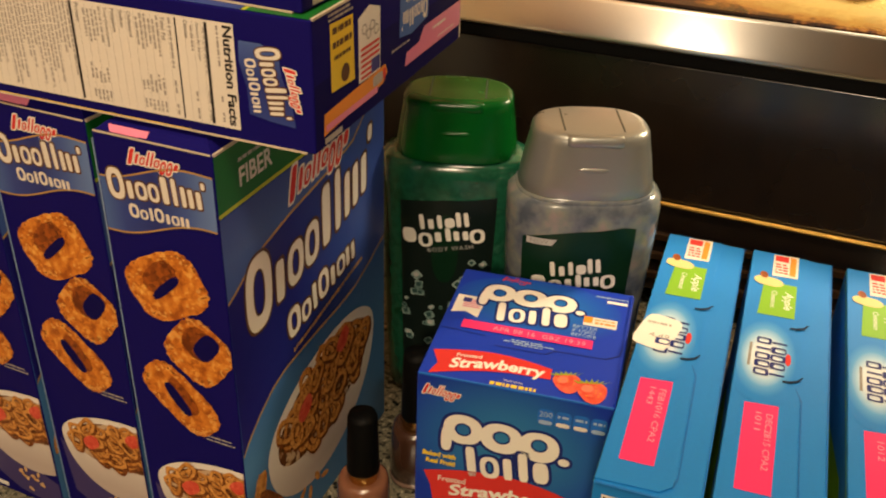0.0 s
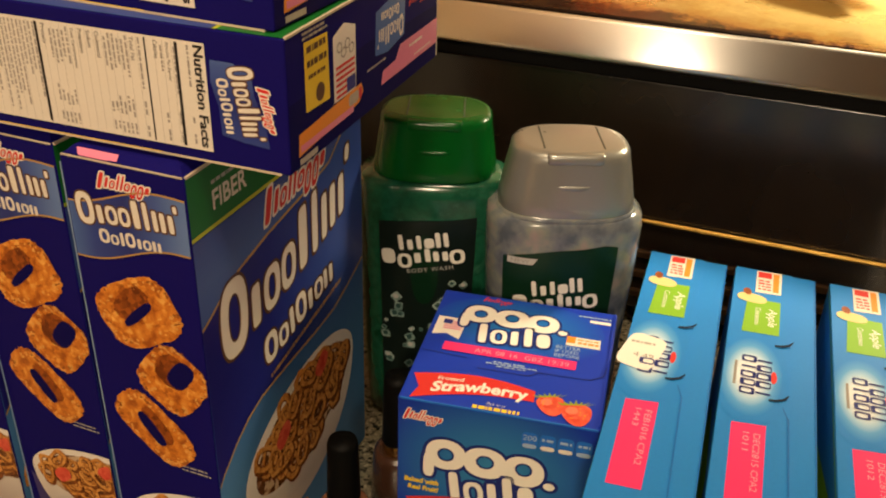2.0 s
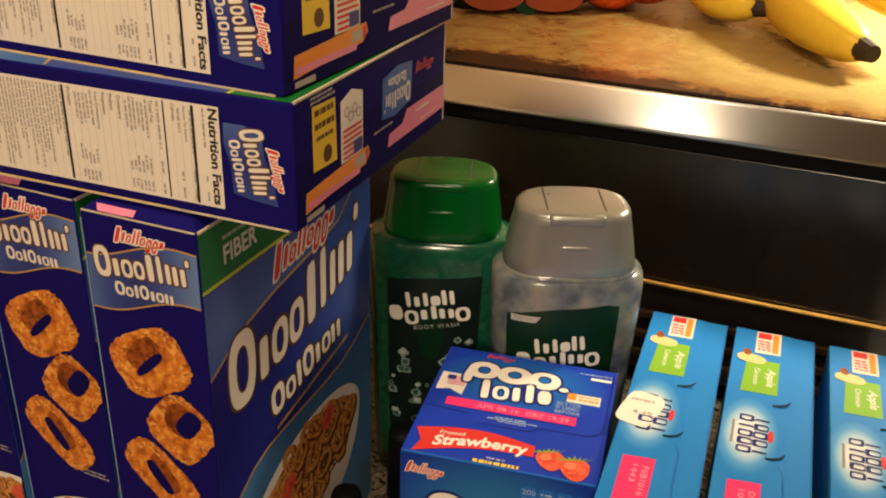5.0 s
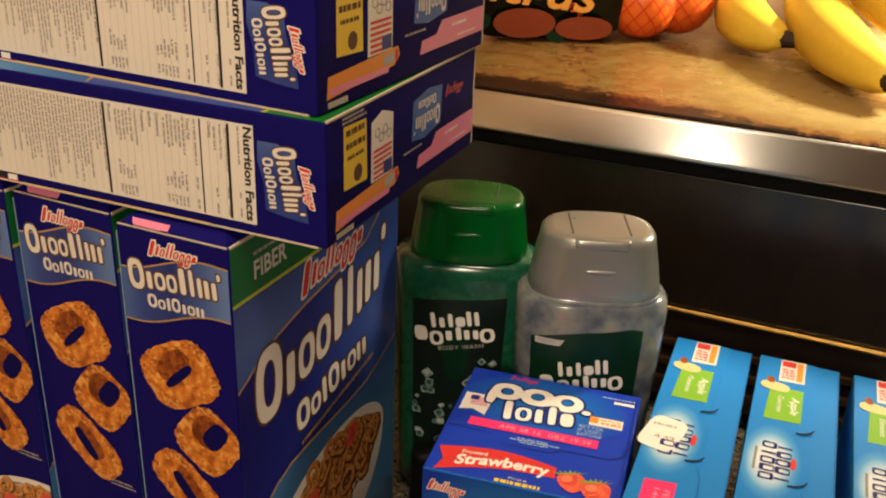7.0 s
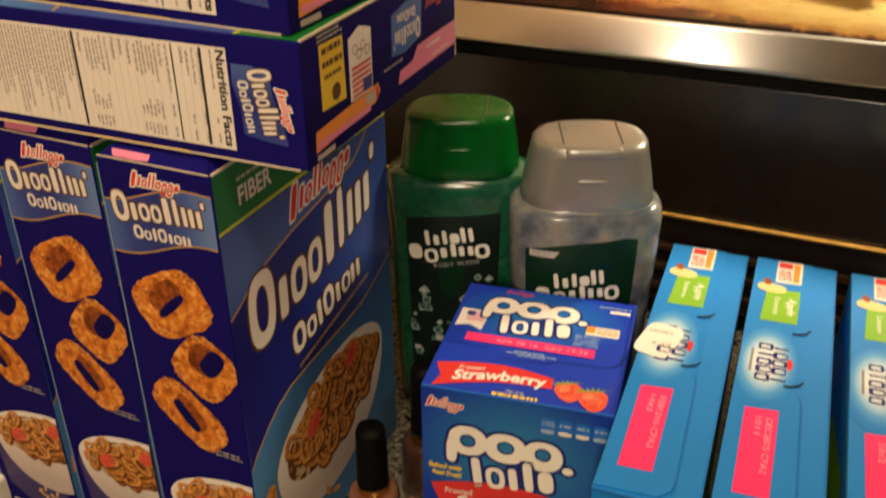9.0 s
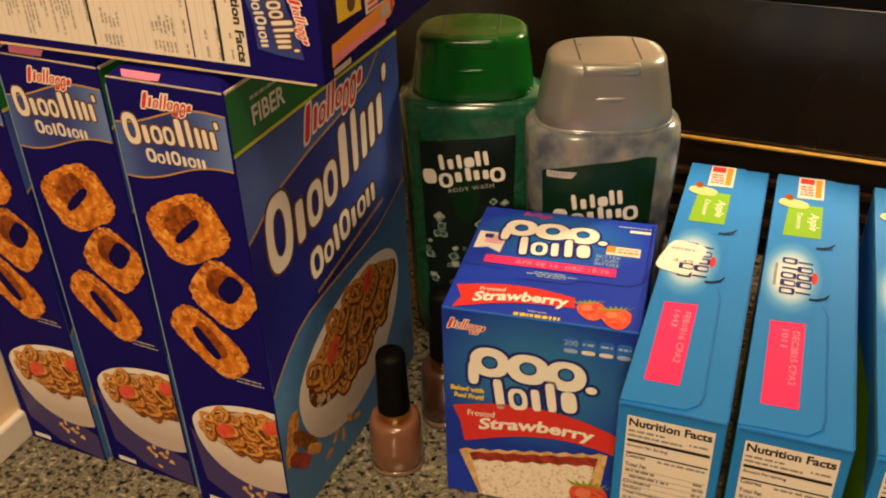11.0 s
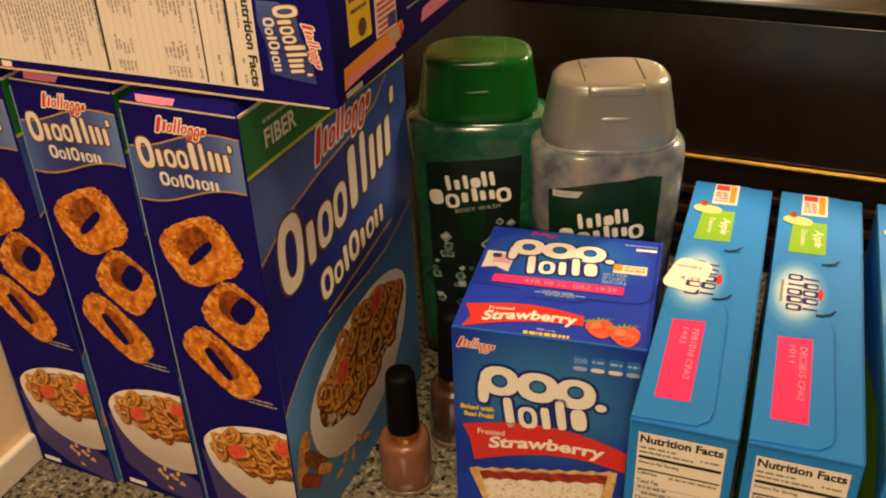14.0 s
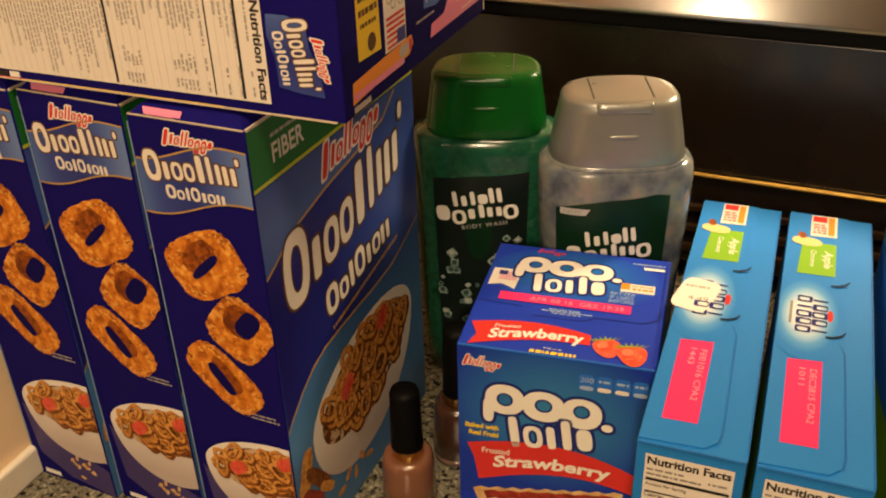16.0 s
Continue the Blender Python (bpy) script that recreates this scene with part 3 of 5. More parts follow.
def cereal_box():
    t = thing("cereal_box", pose(0, 0, 0), "navy blue oat cereal box, printed carton standing on the granite", "cereal box", "cereal boxes on the counter")
    carton(t, CD, CW, CH, NAVY)
    mm_d, mm_w, mm_h = CD * 1000, CW * 1000, CH * 1000
    # narrow side with three oat rings
    f = face_of((-CD, 0, 0), (1, 0, 0), (0, 0, 1))
    wave = [(u, 222.0 + 0.16 * u - 2.6 * math.sin(u / mm_d * 2 * math.pi * 0.9 + 0.4)) for u in np.linspace(1.0, 63.0, 18)]
    crest = [(u, 251.0 + 0.15 * u - 2.6 * math.sin(u / mm_d * 2 * math.pi * 0.9 + 0.9)) for u in np.linspace(63.0, 1.0, 18)]
    panel = ink(t, f, "logo_panel", [poly(*wave, *crest)], PANEL_BLUE, 1, "light blue banner with white mark")
    for line in (wave, crest):
        ink(panel, f, "gold_line", [poly(*[(u, v + 0.45) for u, v in line], *[(u, v - 0.45) for u, v in line[::-1]])], GOLD_INK, 2)
    ink(panel, f, "mark_outline", all_moved(big_mark(54, 13.5, 0.8), du=5.6, dv=239.6, turn=4.0), BROWN_INK, 2)
    ink(panel, f, "mark", all_moved(big_mark(54, 13.5), du=5.6, dv=239.6, turn=4.0), CREAM, 3, "cream bars standing for a brand mark")
    ink(panel, f, "second_mark", all_moved(small_mark(33, 7.2), du=15.5, dv=230.4, turn=3), CREAM, 3)
    ink(t, f, "script_outline", all_moved(script_mark(27, 8.0, 0.7), du=17.5, dv=258, turn=2), LOGO_WHITE, 1)
    ink(t, f, "script_mark", all_moved(script_mark(27, 8.0), du=17.5, dv=258, turn=2), RED_INK, 2, "red script-like mark")
    rings = ((30.5, 196.0, 21.8, 16.6, 27, (-0.3, -0.8, 10.8, 2.5, 44, -3.2, 5.6, 11.6, 6.6)), (44.5, 161, 17.6, 16.4, 52, (5.2, 4.6, 9.0, 5.6, 52, -4.2, 1.2, 9.4, 9.6)), (30.0, 127.5, 23.2, 13.2, -42, (-1.5, -0.5, 11.0, 3.4, -54, 3.6, 3.0, 12.0, 4.6)))
    for k, (cu, cv, a, b, tn, hole) in enumerate(rings):
        o, wall, gap = wobble_ring(cu, cv, a, b, tn, hole, 7 * k + 3)
        r = ink(t, f, "printed_ring", [o], CRUST, 2 + 0.9 * k, "golden brown oat ring printed on the carton", (0.3, 1, mm_d - 0.3, mm_h))
        ink(r, f, "inner_wall", [wall], CRUST_DARK, 4.6 + k)
        ink(r, f, "ring_hole", [gap], NAVY_DEEP, 6 + k)
        rnd = random.Random(40 + k)
        for mat, count, low, high in ((CRUMB_DARK, 26, 0.86, 1.08), (CRUMB_LIGHT, 46, 0.74, 1.04)):
            bits = []
            for _ in range(count):
                s, q = rnd.uniform(0, 2 * math.pi), rnd.uniform(low, high)
                i = int(s / (2 * math.pi) * 72) % 72
                eu, ev = o[0][i]
                hu, hv = gap[0][i]
                pu, pv = hu + (eu - hu) * (q - 0.12), hv + (ev - hv) * (q - 0.12)
                bits.append(oval(pu, pv, rnd.uniform(0.5, 1.5), rnd.uniform(0.4, 0.9), rnd.uniform(0, 180), 2.0, 8, 0.3, i))
            tagged(ink(r, f, "crumb", bits, mat, 4.3 + k + (0.3 if mat is CRUMB_LIGHT else 0), "", (0.3, 1, mm_d - 0.3, mm_h)), kind="stuff")
    ink(t, f, "caption", fine_print([(107.3, 41, 58, 0.9), (105.0, 43, 60, 0.9)], 4), PALE_GREY, 1)
    ink(t, f, "table_shade", [poly((4, 60), (18, 46), (44, 30), (63.5, 22), (63.5, 1), (30, 6), (8, 20))], SHADE_PLUM, 1, "muted purple printed shadow", None)
    bowl_art(t, f, 50, 68.5, 43.5, 19.5, 7, 42, 40, 12, (0.3, 1, mm_d - 0.3, mm_h), ((29, 66, 6.2), (60, 78, 5.6)))
    rnd = random.Random(3)
    ink(t, f, "oat_flake", [oval(34 + 20 * rnd.random(), 9 + 16 * rnd.random(), 2.2, 1.2, rnd.uniform(0, 180), 2, 12) for _ in range(12)], TART_CRUST, 3, "scattered pale oat flakes")
    ink(t, f, "plain_tag", [rect(7, 3.2, 20, 6.6)], LOGO_WHITE, 2)
    # broad front
    f = face_of((0, 0, 0), (0, 1, 0), (0, 0, 1))
    c = (0.4, 0.5, mm_w - 0.4, mm_h - 0.4)
    ink(t, f, "sky_field", [poly((0.5, 1), (mm_w - 0.5, 1), (mm_w - 0.5, 239), (0.5, 239))], FRONT_BLUE, 0, "blue shaded front of the carton")
    upper = [(0.5, 194), (8, 197.5), (20, 204), (33, 209), (61, 215), (100, 220.5), (128, 226.5), (144, 238)]
    lower = [(0.8, 99), (5, 104), (18.6, 114.5), (31, 121.5), (44, 125.5), (62, 127.2), (81, 128), (105, 128.8), (128, 131), (149, 138), (167.5, 146)]
    ink(t, f, "dark_swoop", [poly(*upper, (167.5, 238), *lower[::-1])], SWOOP_BLUE, 1, "deep blue band behind the mark")
    for line in (upper, lower):
        ink(t, f, "gold_line", [poly(*[(u, v + 0.8) for u, v in line], *[(u, v - 0.8) for u, v in line[::-1]])], GOLD_INK, 2)
    band = ink(t, f, "green_band", [rect(0.3, 241.5, mm_w - 0.3, mm_h - 0.8)], GREEN_INK, 1, "green band along the carton's top")
    ink(band, f, "green_band_edge", [rect(0.3, 239.5, mm_w - 0.3, 241.5)], LIME_LINE, 1)
    ink(band, f, "band_lettering", [fitted(lettering("FIBER", 8, 0.03), 18, 248.0, 46, 257.6)], CREAM, 2, "cream capital letters")
    ink(band, f, "band_small_lettering", fine_print([(260.5, 18, 44, 1.8)], 5), PALE_GREY, 2)
    ink(t, f, "script_outline", all_moved(script_mark(64, 18, 1.4), du=57, dv=219.5, turn=6.5), LOGO_WHITE, 2)
    ink(t, f, "script_mark", all_moved(script_mark(64, 18), du=57, dv=219.5, turn=6.5), RED_INK, 3, "large red script-like mark")
    ink(t, f, "mark_outline", all_moved(big_mark(138, 36, 1.6), du=14, dv=168, turn=2, shear=0.06, rise=0.00105), BROWN_INK, 3)
    ink(t, f, "mark", all_moved(big_mark(138, 36), du=14, dv=168, turn=2, shear=0.06, rise=0.00105), CREAM, 4, "large cream bars standing for a brand mark")
    ink(t, f, "second_mark_outline", all_moved(small_mark(78, 18, 1.3), du=51, dv=140, turn=9, shear=0.08), BROWN_INK, 3)
    ink(t, f, "second_mark", all_moved(small_mark(78, 18), du=51, dv=140, turn=9, shear=0.08), CREAM, 4)
    ink(t, f, "slogan", all_moved(fine_print([(0, 0, 84, 2.4)], 8), du=55, dv=130.5, turn=10), GOLD_INK, 3)
    bowl_art(t, f, 87, 82, 66, 33, 10, 57, 52, 21, c, ((62, 86, 8.5), (109, 104, 8.5)))
    for cu, cv, a, b, turn, mat in ((11, 60, 17, 6.0, 72, OAT), (23, 49, 17, 4.6, -52, OAT_DARK), (16, 40, 13, 4.6, -46, JAM), (31, 36, 9, 3.4, -40, OAT)):
        ink(t, f, "printed_bar", [oval(cu, cv, a, b, turn, 3.4, 30, 0.10, int(cu))], mat, 2 + 0.04 * cu, "granola piece printed beside the bowl", c)
    ink(t, f, "oat_flake", [oval(46 + 9 * k, 18 + 6 * (k % 2), 5, 2.2, 40 * k, 2.2, 14, 0.1, k) for k in range(5)], OAT, 2, "", c)
    # nutrition side
    f = face_of((0, CW, 0), (-1, 0, 0), (0, 0, 1))
    top = mm_h
    table = ink(t, f, "facts_table", [rect(7, 14, 58.5, top - 35)], CREAM, 1, "cream nutrition table with dense small print")
    head = fitted(lettering("Nutrition Facts", 8, 0.045), 8.2, top - 40.2, 57.0, top - 35.8)
    ink(table, f, "heading", [head], BLACK_INK, 2, "bold black heading")
    for d in (47.2, 62.0, 114.4):
        ink(table, f, "black_rule", [rect(8, top - d - (1.4 if d != 62.0 else 0.8), 57.5, top - d)], BLACK_INK, 2)
    rows = []
    for k in range(96):
        v = top - 43.2 - 2.05 * k
        if any(abs(top - v - d) < 2.0 for d in (47.2, 62.0, 114.4)) or any(-1.2 < v - top + d < 2.4 for _, _, d in NUTRIENTS) or v < 17:
            continue
        rnd = random.Random(100 + k)
        if k < 34:
            rows.append((v, 8.6 + rnd.choice((0, 2)), 8.6 + rnd.uniform(14, 26), 1.0))
            rows.append((v, 40 + rnd.uniform(-3, 3), 45 + rnd.uniform(0, 3), 1.0))
            rows.append((v, 51, 56.5, 1.0))
        else:
            rows.append((v, 8.6, rnd.uniform(30, 57), 0.9))
    tagged(ink(table, f, "fine_print", fine_print(rows, 9), SOFT_INK, 2), kind="stuff")
    for words, right, down in NUTRIENTS:
        ink(table, f, "row_lettering", [fitted(lettering(words, 3, 0.03), 8.6, top - down, right, top - down + 2.0)], GREY_INK, 2.4)
    ink(table, f, "ruling", [rect(8, top - 45.9 - 4.1 * k, 57.5, top - 45.75 - 4.1 * k) for k in range(1, 50) if 45 + 4.1 * k < 250], PALE_GREY, 2)["kind"] = "stuff"
    panel = ink(t, f, "logo_panel", [poly((14, top - 33), (24, top - 33.5), (36, top - 30.5), (49, top - 30), (51, top - 20), (52, top - 8.5), (40, top - 10), (28, top - 14), (18, top - 15), (14, top - 23))], PANEL_BLUE, 1, "light blue banner with white mark")
    ink(panel, f, "mark_outline", all_moved(big_mark(34, 10, 0.6), du=16, dv=top - 25, turn=9), BROWN_INK, 2)
    ink(panel, f, "mark", all_moved(big_mark(34, 10), du=16, dv=top - 25, turn=9), CREAM, 3)
    ink(panel, f, "second_mark", all_moved(small_mark(26, 5.4), du=22, dv=top - 31, turn=7), CREAM, 3)
    ink(t, f, "script_outline", all_moved(script_mark(21, 5, 0.6), du=23, dv=top - 13, turn=13), LOGO_WHITE, 2)
    ink(t, f, "script_mark", all_moved(script_mark(21, 5), du=23, dv=top - 13, turn=13), RED_INK, 3)
    ink(t, f, "colour_patch", [rect(59.4, 77, 62.6, 83)], SKY_INK, 1)
    ink(t, f, "colour_patch", [rect(59.4, 84, 62.6, 90)], BLACK_INK, 1)
    ink(t, f, "colour_patch", [rect(59.4, 91, 62.6, 97)], LOGO_WHITE, 1)
    ink(t, f, "edge_line", [rect(62.9, 100, 63.6, top - 60)], YELLOW_INK, 1)
    ink(t, f, "edge_line", [rect(62.9, 40, 63.6, 100)], RED_INK, 1)
    # top end
    f = face_of((-CD, CW, CH), (0, -1, 0), (1, 0, 0))
    k = CD / 0.0567
    ink(t, f, "top_flap", [poly((1, 1), (mm_w - 1, 1), (mm_w - 1, 33), (120, 34.5), (112, 38), (60, 38), (52, 34.5), (1, 33))], NAVY_DEEP, 0)
    ink(t, f, "coupon", [poly((15, 22 * k), (37, 21 * k), (36, 50 * k), (15, 51 * k))], YELLOW_INK, 2, "yellow coupon printed on the end flap")
    ink(t, f, "coupon_print", fine_print([(46 * k, 17, 34, 3), (40 * k, 17, 35, 3), (35 * k, 18, 34, 2)], 2) + [oval(28, 27 * k, 4, 4.5)], BROWN_INK, 3)
    flag = ink(t, f, "flag_patch", [poly((41, 17 * k), (63.5, 17 * k), (63.5, 46 * k), (52, 49.5 * k), (41, 46 * k))], LOGO_WHITE, 2, "white patch with a striped flag")
    ink(flag, f, "stripe", [rect(43, (18 + 2.6 * i) * k, 62, (19.3 + 2.6 * i) * k) for i in range(6)], RED_INK, 3)
    ink(flag, f, "canton", [rect(53.5, 18 * k, 62.5, 24.5 * k)], FLAG_BLUE, 4)
    ink(flag, f, "small_ring", [ring(oval(47 + 4 * i, (40 - 3 * (i % 2)) * k, 2.6, 2.6), oval(47 + 4 * i, (40 - 3 * (i % 2)) * k, 2.0, 2.0)) for i in range(4)], GREY_INK, 3)
    ink(t, f, "orange_ribbon", [poly((7, 5.5 * k), (66, 9 * k), (71, 13 * k), (69, 17.5 * k), (8, 15 * k))], ORANGE_INK, 3, "orange ribbon on the end flap")
    ink(t, f, "ribbon_print", [rect(9, 6.8 * k, 60, 9.8 * k)], PINK_PALE, 4)
    ink(t, f, "ribbon_patch", [oval(60.5, 13 * k, 5.4, 2.7 * k, 0, 4)], PALE_GREY, 4)
    ink(t, f, "ribbon_end", [oval(67.4, 13.4 * k, 1.6, 2.8 * k, 0, 3)], RED_INK, 4.5)
    ink(t, f, "small_patch", [rect(8, 1.5 * k, 24, 4.2 * k)], PALE_GREY, 2)
    panel = ink(t, f, "logo_panel", [poly((85, 25 * k), (100, 23 * k), (121, 26 * k), (122, 46 * k), (104, 48 * k), (86, 45 * k))], SKY_INK, 2, "blue banner with an upside-down mark")
    ink(panel, f, "mark", all_moved(big_mark(32, 10), du=119.5, dv=36 * k, turn=180), CREAM, 3)
    ink(panel, f, "second_mark", all_moved(small_mark(22, 6), du=114, dv=43.5 * k, turn=180), CREAM, 3)
    ink(t, f, "script_mark", all_moved(script_mark(24, 7), du=126, dv=38 * k), RED_INK, 2)
    ink(t, f, "date_patch", [poly((92, 8.6 * k), (mm_w - 1, 8.6 * k), (mm_w - 1, 22 * k), (116, 22 * k), (110, 16 * k), (94, 15 * k))], PINK_PALE, 2, "pink date patch")
    ink(t, f, "date_print", fine_print([(17 * k, 128, 146, 1.6), (11 * k, 135, 158, 0.9)], 8), LOGO_WHITE, 3)
    ink(t, f, "fine_print", fine_print([(20 * k, 76, 98, 1.2), (52 * k, 14, 36, 1.2), (54 * k, 14, 34, 1.2)], 6), PALE_GREY, 2)
    # card edges at the folds
    part("fold_edge", block(-CD + 0.001, -0.001, -0.0002, 0.0003, CH - 0.0004, CH + 0.0003), CARD, t, "pale worn fold of the carton")
    part("fold_edge", block(-0.0006, 0.0005, 0.001, CW - 0.001, CH - 0.0008, CH + 0.0004), CARD, t)
    part("fold_edge", block(-CD - 0.0002, -CD + 0.0002, -0.0002, 0.0002, 0.004, CH - 0.004), SKY_PALE, t, "whitish worn upright fold")
    part("fold_edge", block(-CD - 0.0003, -CD + 0.0006, CW - 0.0006, CW + 0.0004, 0.004, CH - 0.004), CARD, t)
    return t


SOFT_INK = material("soft_print_ink", (0.34, 0.31, 0.28), 0.5, bump=0.02)
MILK = cellular("milky_tan_print", 240, [(0.38, (0.11, 0.036, 0.009)), (0.52, (0.24, 0.10, 0.030)), (0.62, (0.56, 0.40, 0.25))], 0.45, cells=0.5)
CRUMB_LIGHT = material("light_crumb_print", (0.72, 0.36, 0.09), 0.45, bump=0.02)
CRUMB_DARK = material("dark_crumb_print", (0.30, 0.09, 0.012), 0.45, bump=0.02)
SWOOP_BLUE = graded("swoop_print", "Y", 0.0, 0.169, [(0.0, (0.011, 0.010, 0.15)), (0.35, (0.014, 0.020, 0.20)), (0.8, (0.035, 0.075, 0.30)), (1.0, (0.03, 0.06, 0.28))])
SHADE_PLUM = material("plum_print", (0.055, 0.040, 0.155), 0.4, scale=20, bump=0.03)
box = cereal_box()
LYING = Matrix(((0, 0, 1, 0), (0, -1, 0, 0), (1, 0, 0, 0), (0, 0, 0, 1)))
for x, y, z, w in ((-0.0534, 0.3604, 0.2773, -20.3), (-0.0576, 0.3660, 0.3347, -23.0)):
    m = pose(x, y, z, 0, 0, w) @ LYING @ Matrix.Diagonal((0.887, 1, 1, 1)) @ Matrix.Translation((CD, -CW, -CH))
    lying = copy_thing(box, m)
    tagged(lying, "navy blue oat cereal box lying flat across the others", "cereal box", "cereal boxes on the counter")


def bowed_flap(t):
    """The glued top flaps, which bow up a little between the folds."""
    bm = bmesh.new()
    rows = []
    for z, inset in ((-0.001, 0.0004), (0.0030, 0.0045), (0.0056, 0.012), (0.0063, 0.022)):
        rows.append([bm.verts.new(p) for p in ((-CD + inset, inset, CH + z), (-inset, inset, CH + z), (-inset, CW - inset, CH + z), (-CD + inset, CW - inset, CH + z))])
    for r, q in zip(rows, rows[1:]):
        for i in range(4):
            bm.faces.new((r[i], r[(i + 1) % 4], q[(i + 1) % 4], q[i]))
    bm.faces.new(rows[-1])
    flap = part("top_flap", bm, NAVY, t, "navy top flap, bowed up and glued")
    f = face_of((-CD, 0.0006, CH - 0.0008), (1, 0, 0), (0, 0.716, 0.698))
    ink(flap, f, "date_patch", [poly((9, 1.6), (29, 1.6), (29, 5.0), (7, 5.0))], PINK_PALE, 1, "pink date patch")


bowed_flap(box)
box.matrix_world = pose(-0.0991, 0.3696, 0, 0, 0, -21.5)
for x, y, w in ((-0.1645, 0.4019, -22.5), (-0.2267, 0.4237, -22.5)):
    copy_thing(box, pose(x, y, 0, 0, 0, w))


# ---- toaster pastry box ----
PH, PW, PD = 0.1351, 0.1040, 0.1086


def puffy_mark(w, h, grow=0.0):
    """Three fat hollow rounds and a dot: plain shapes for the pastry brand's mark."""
    out = []
    for k, (c, r, drop) in enumerate(((0.17, 0.16, 0.18), (0.48, 0.17, 0.0), (0.78, 0.16, 0.18))):
        o = oval(c * w, 0.55 * h - 0.01 * k * w, r * w + grow, 0.36 * h + grow, 0, 2.2, 28)
        out.append(ring(o, oval(c * w, 0.55 * h, r * w * 0.42 - grow * 0.6, 0.16 * h - grow * 0.6, 0, 2.0, 28)))
        if drop:
            out.append(oval((c - 0.13) * w, 0.25 * h, 0.045 * w + grow, 0.30 * h + grow, 0, 3, 16))
    out.append(oval(0.985 * w, 0.26 * h, 0.045 * w + grow, 0.09 * h + grow))
    return out


def puffy_row(w, h, grow=0.0):
    pat = [(0.0, 1.05, 0.85, "l"), (0.0, 0.76, 1.15, "o"), (0.0, 0.76, 0.8, "l"), (0.0, 1.0, 0.85, "l"), (0.0, 0.74, 1.0, "s")]
    return cells(pat, w, h, 0.02 * w, grow)


def strawberry(t, f, cu, cv, r, turn, level):
    """A printed strawberry: a heart-like berry, pale seeds and a ragged crown of leaves."""
    pts = []
    for k in range(32):
        a = 2 * math.pi * k / 32
        x, y = math.sin(a), math.cos(a)
        pts.append((x * r * (1.12 - 0.14 * (1 - y)), y * r * (0.85 if y > 0 else 1.38)))
    place = dict(du=cu, dv=cv, turn=turn)
    b = ink(t, f, "printed_strawberry", [moved(poly(*pts), **place)], BERRY, level, "red strawberry printed on the box")
    ink(b, f, "berry_shine", [moved(oval(-0.28 * r, 0.15 * r, 0.42 * r, 0.36 * r, 30, 2.0, 20, 0.12, 2), **place)], BERRY_LIGHT, level + 0.6)
    rnd = random.Random(int(cu))
    ink(b, f, "berry_seeds", [moved(oval(rnd.uniform(-0.75, 0.75) * r, rnd.uniform(-0.7, 0.4) * r, 0.07 * r, 0.045 * r), **place) for _ in range(9)], ORANGE_INK, level + 1)
    leaves = [moved(poly((0.24 * r * k - 0.14 * r, 0.62 * r), (0.42 * r * k + 0.10 * r, (1.20 - 0.08 * abs(k)) * r), (0.24 * r * k + 0.18 * r, 0.70 * r)), **place) for k in range(-3, 4)]
    ink(b, f, "printed_leaf", leaves, LEAF_INK, level + 1.2)


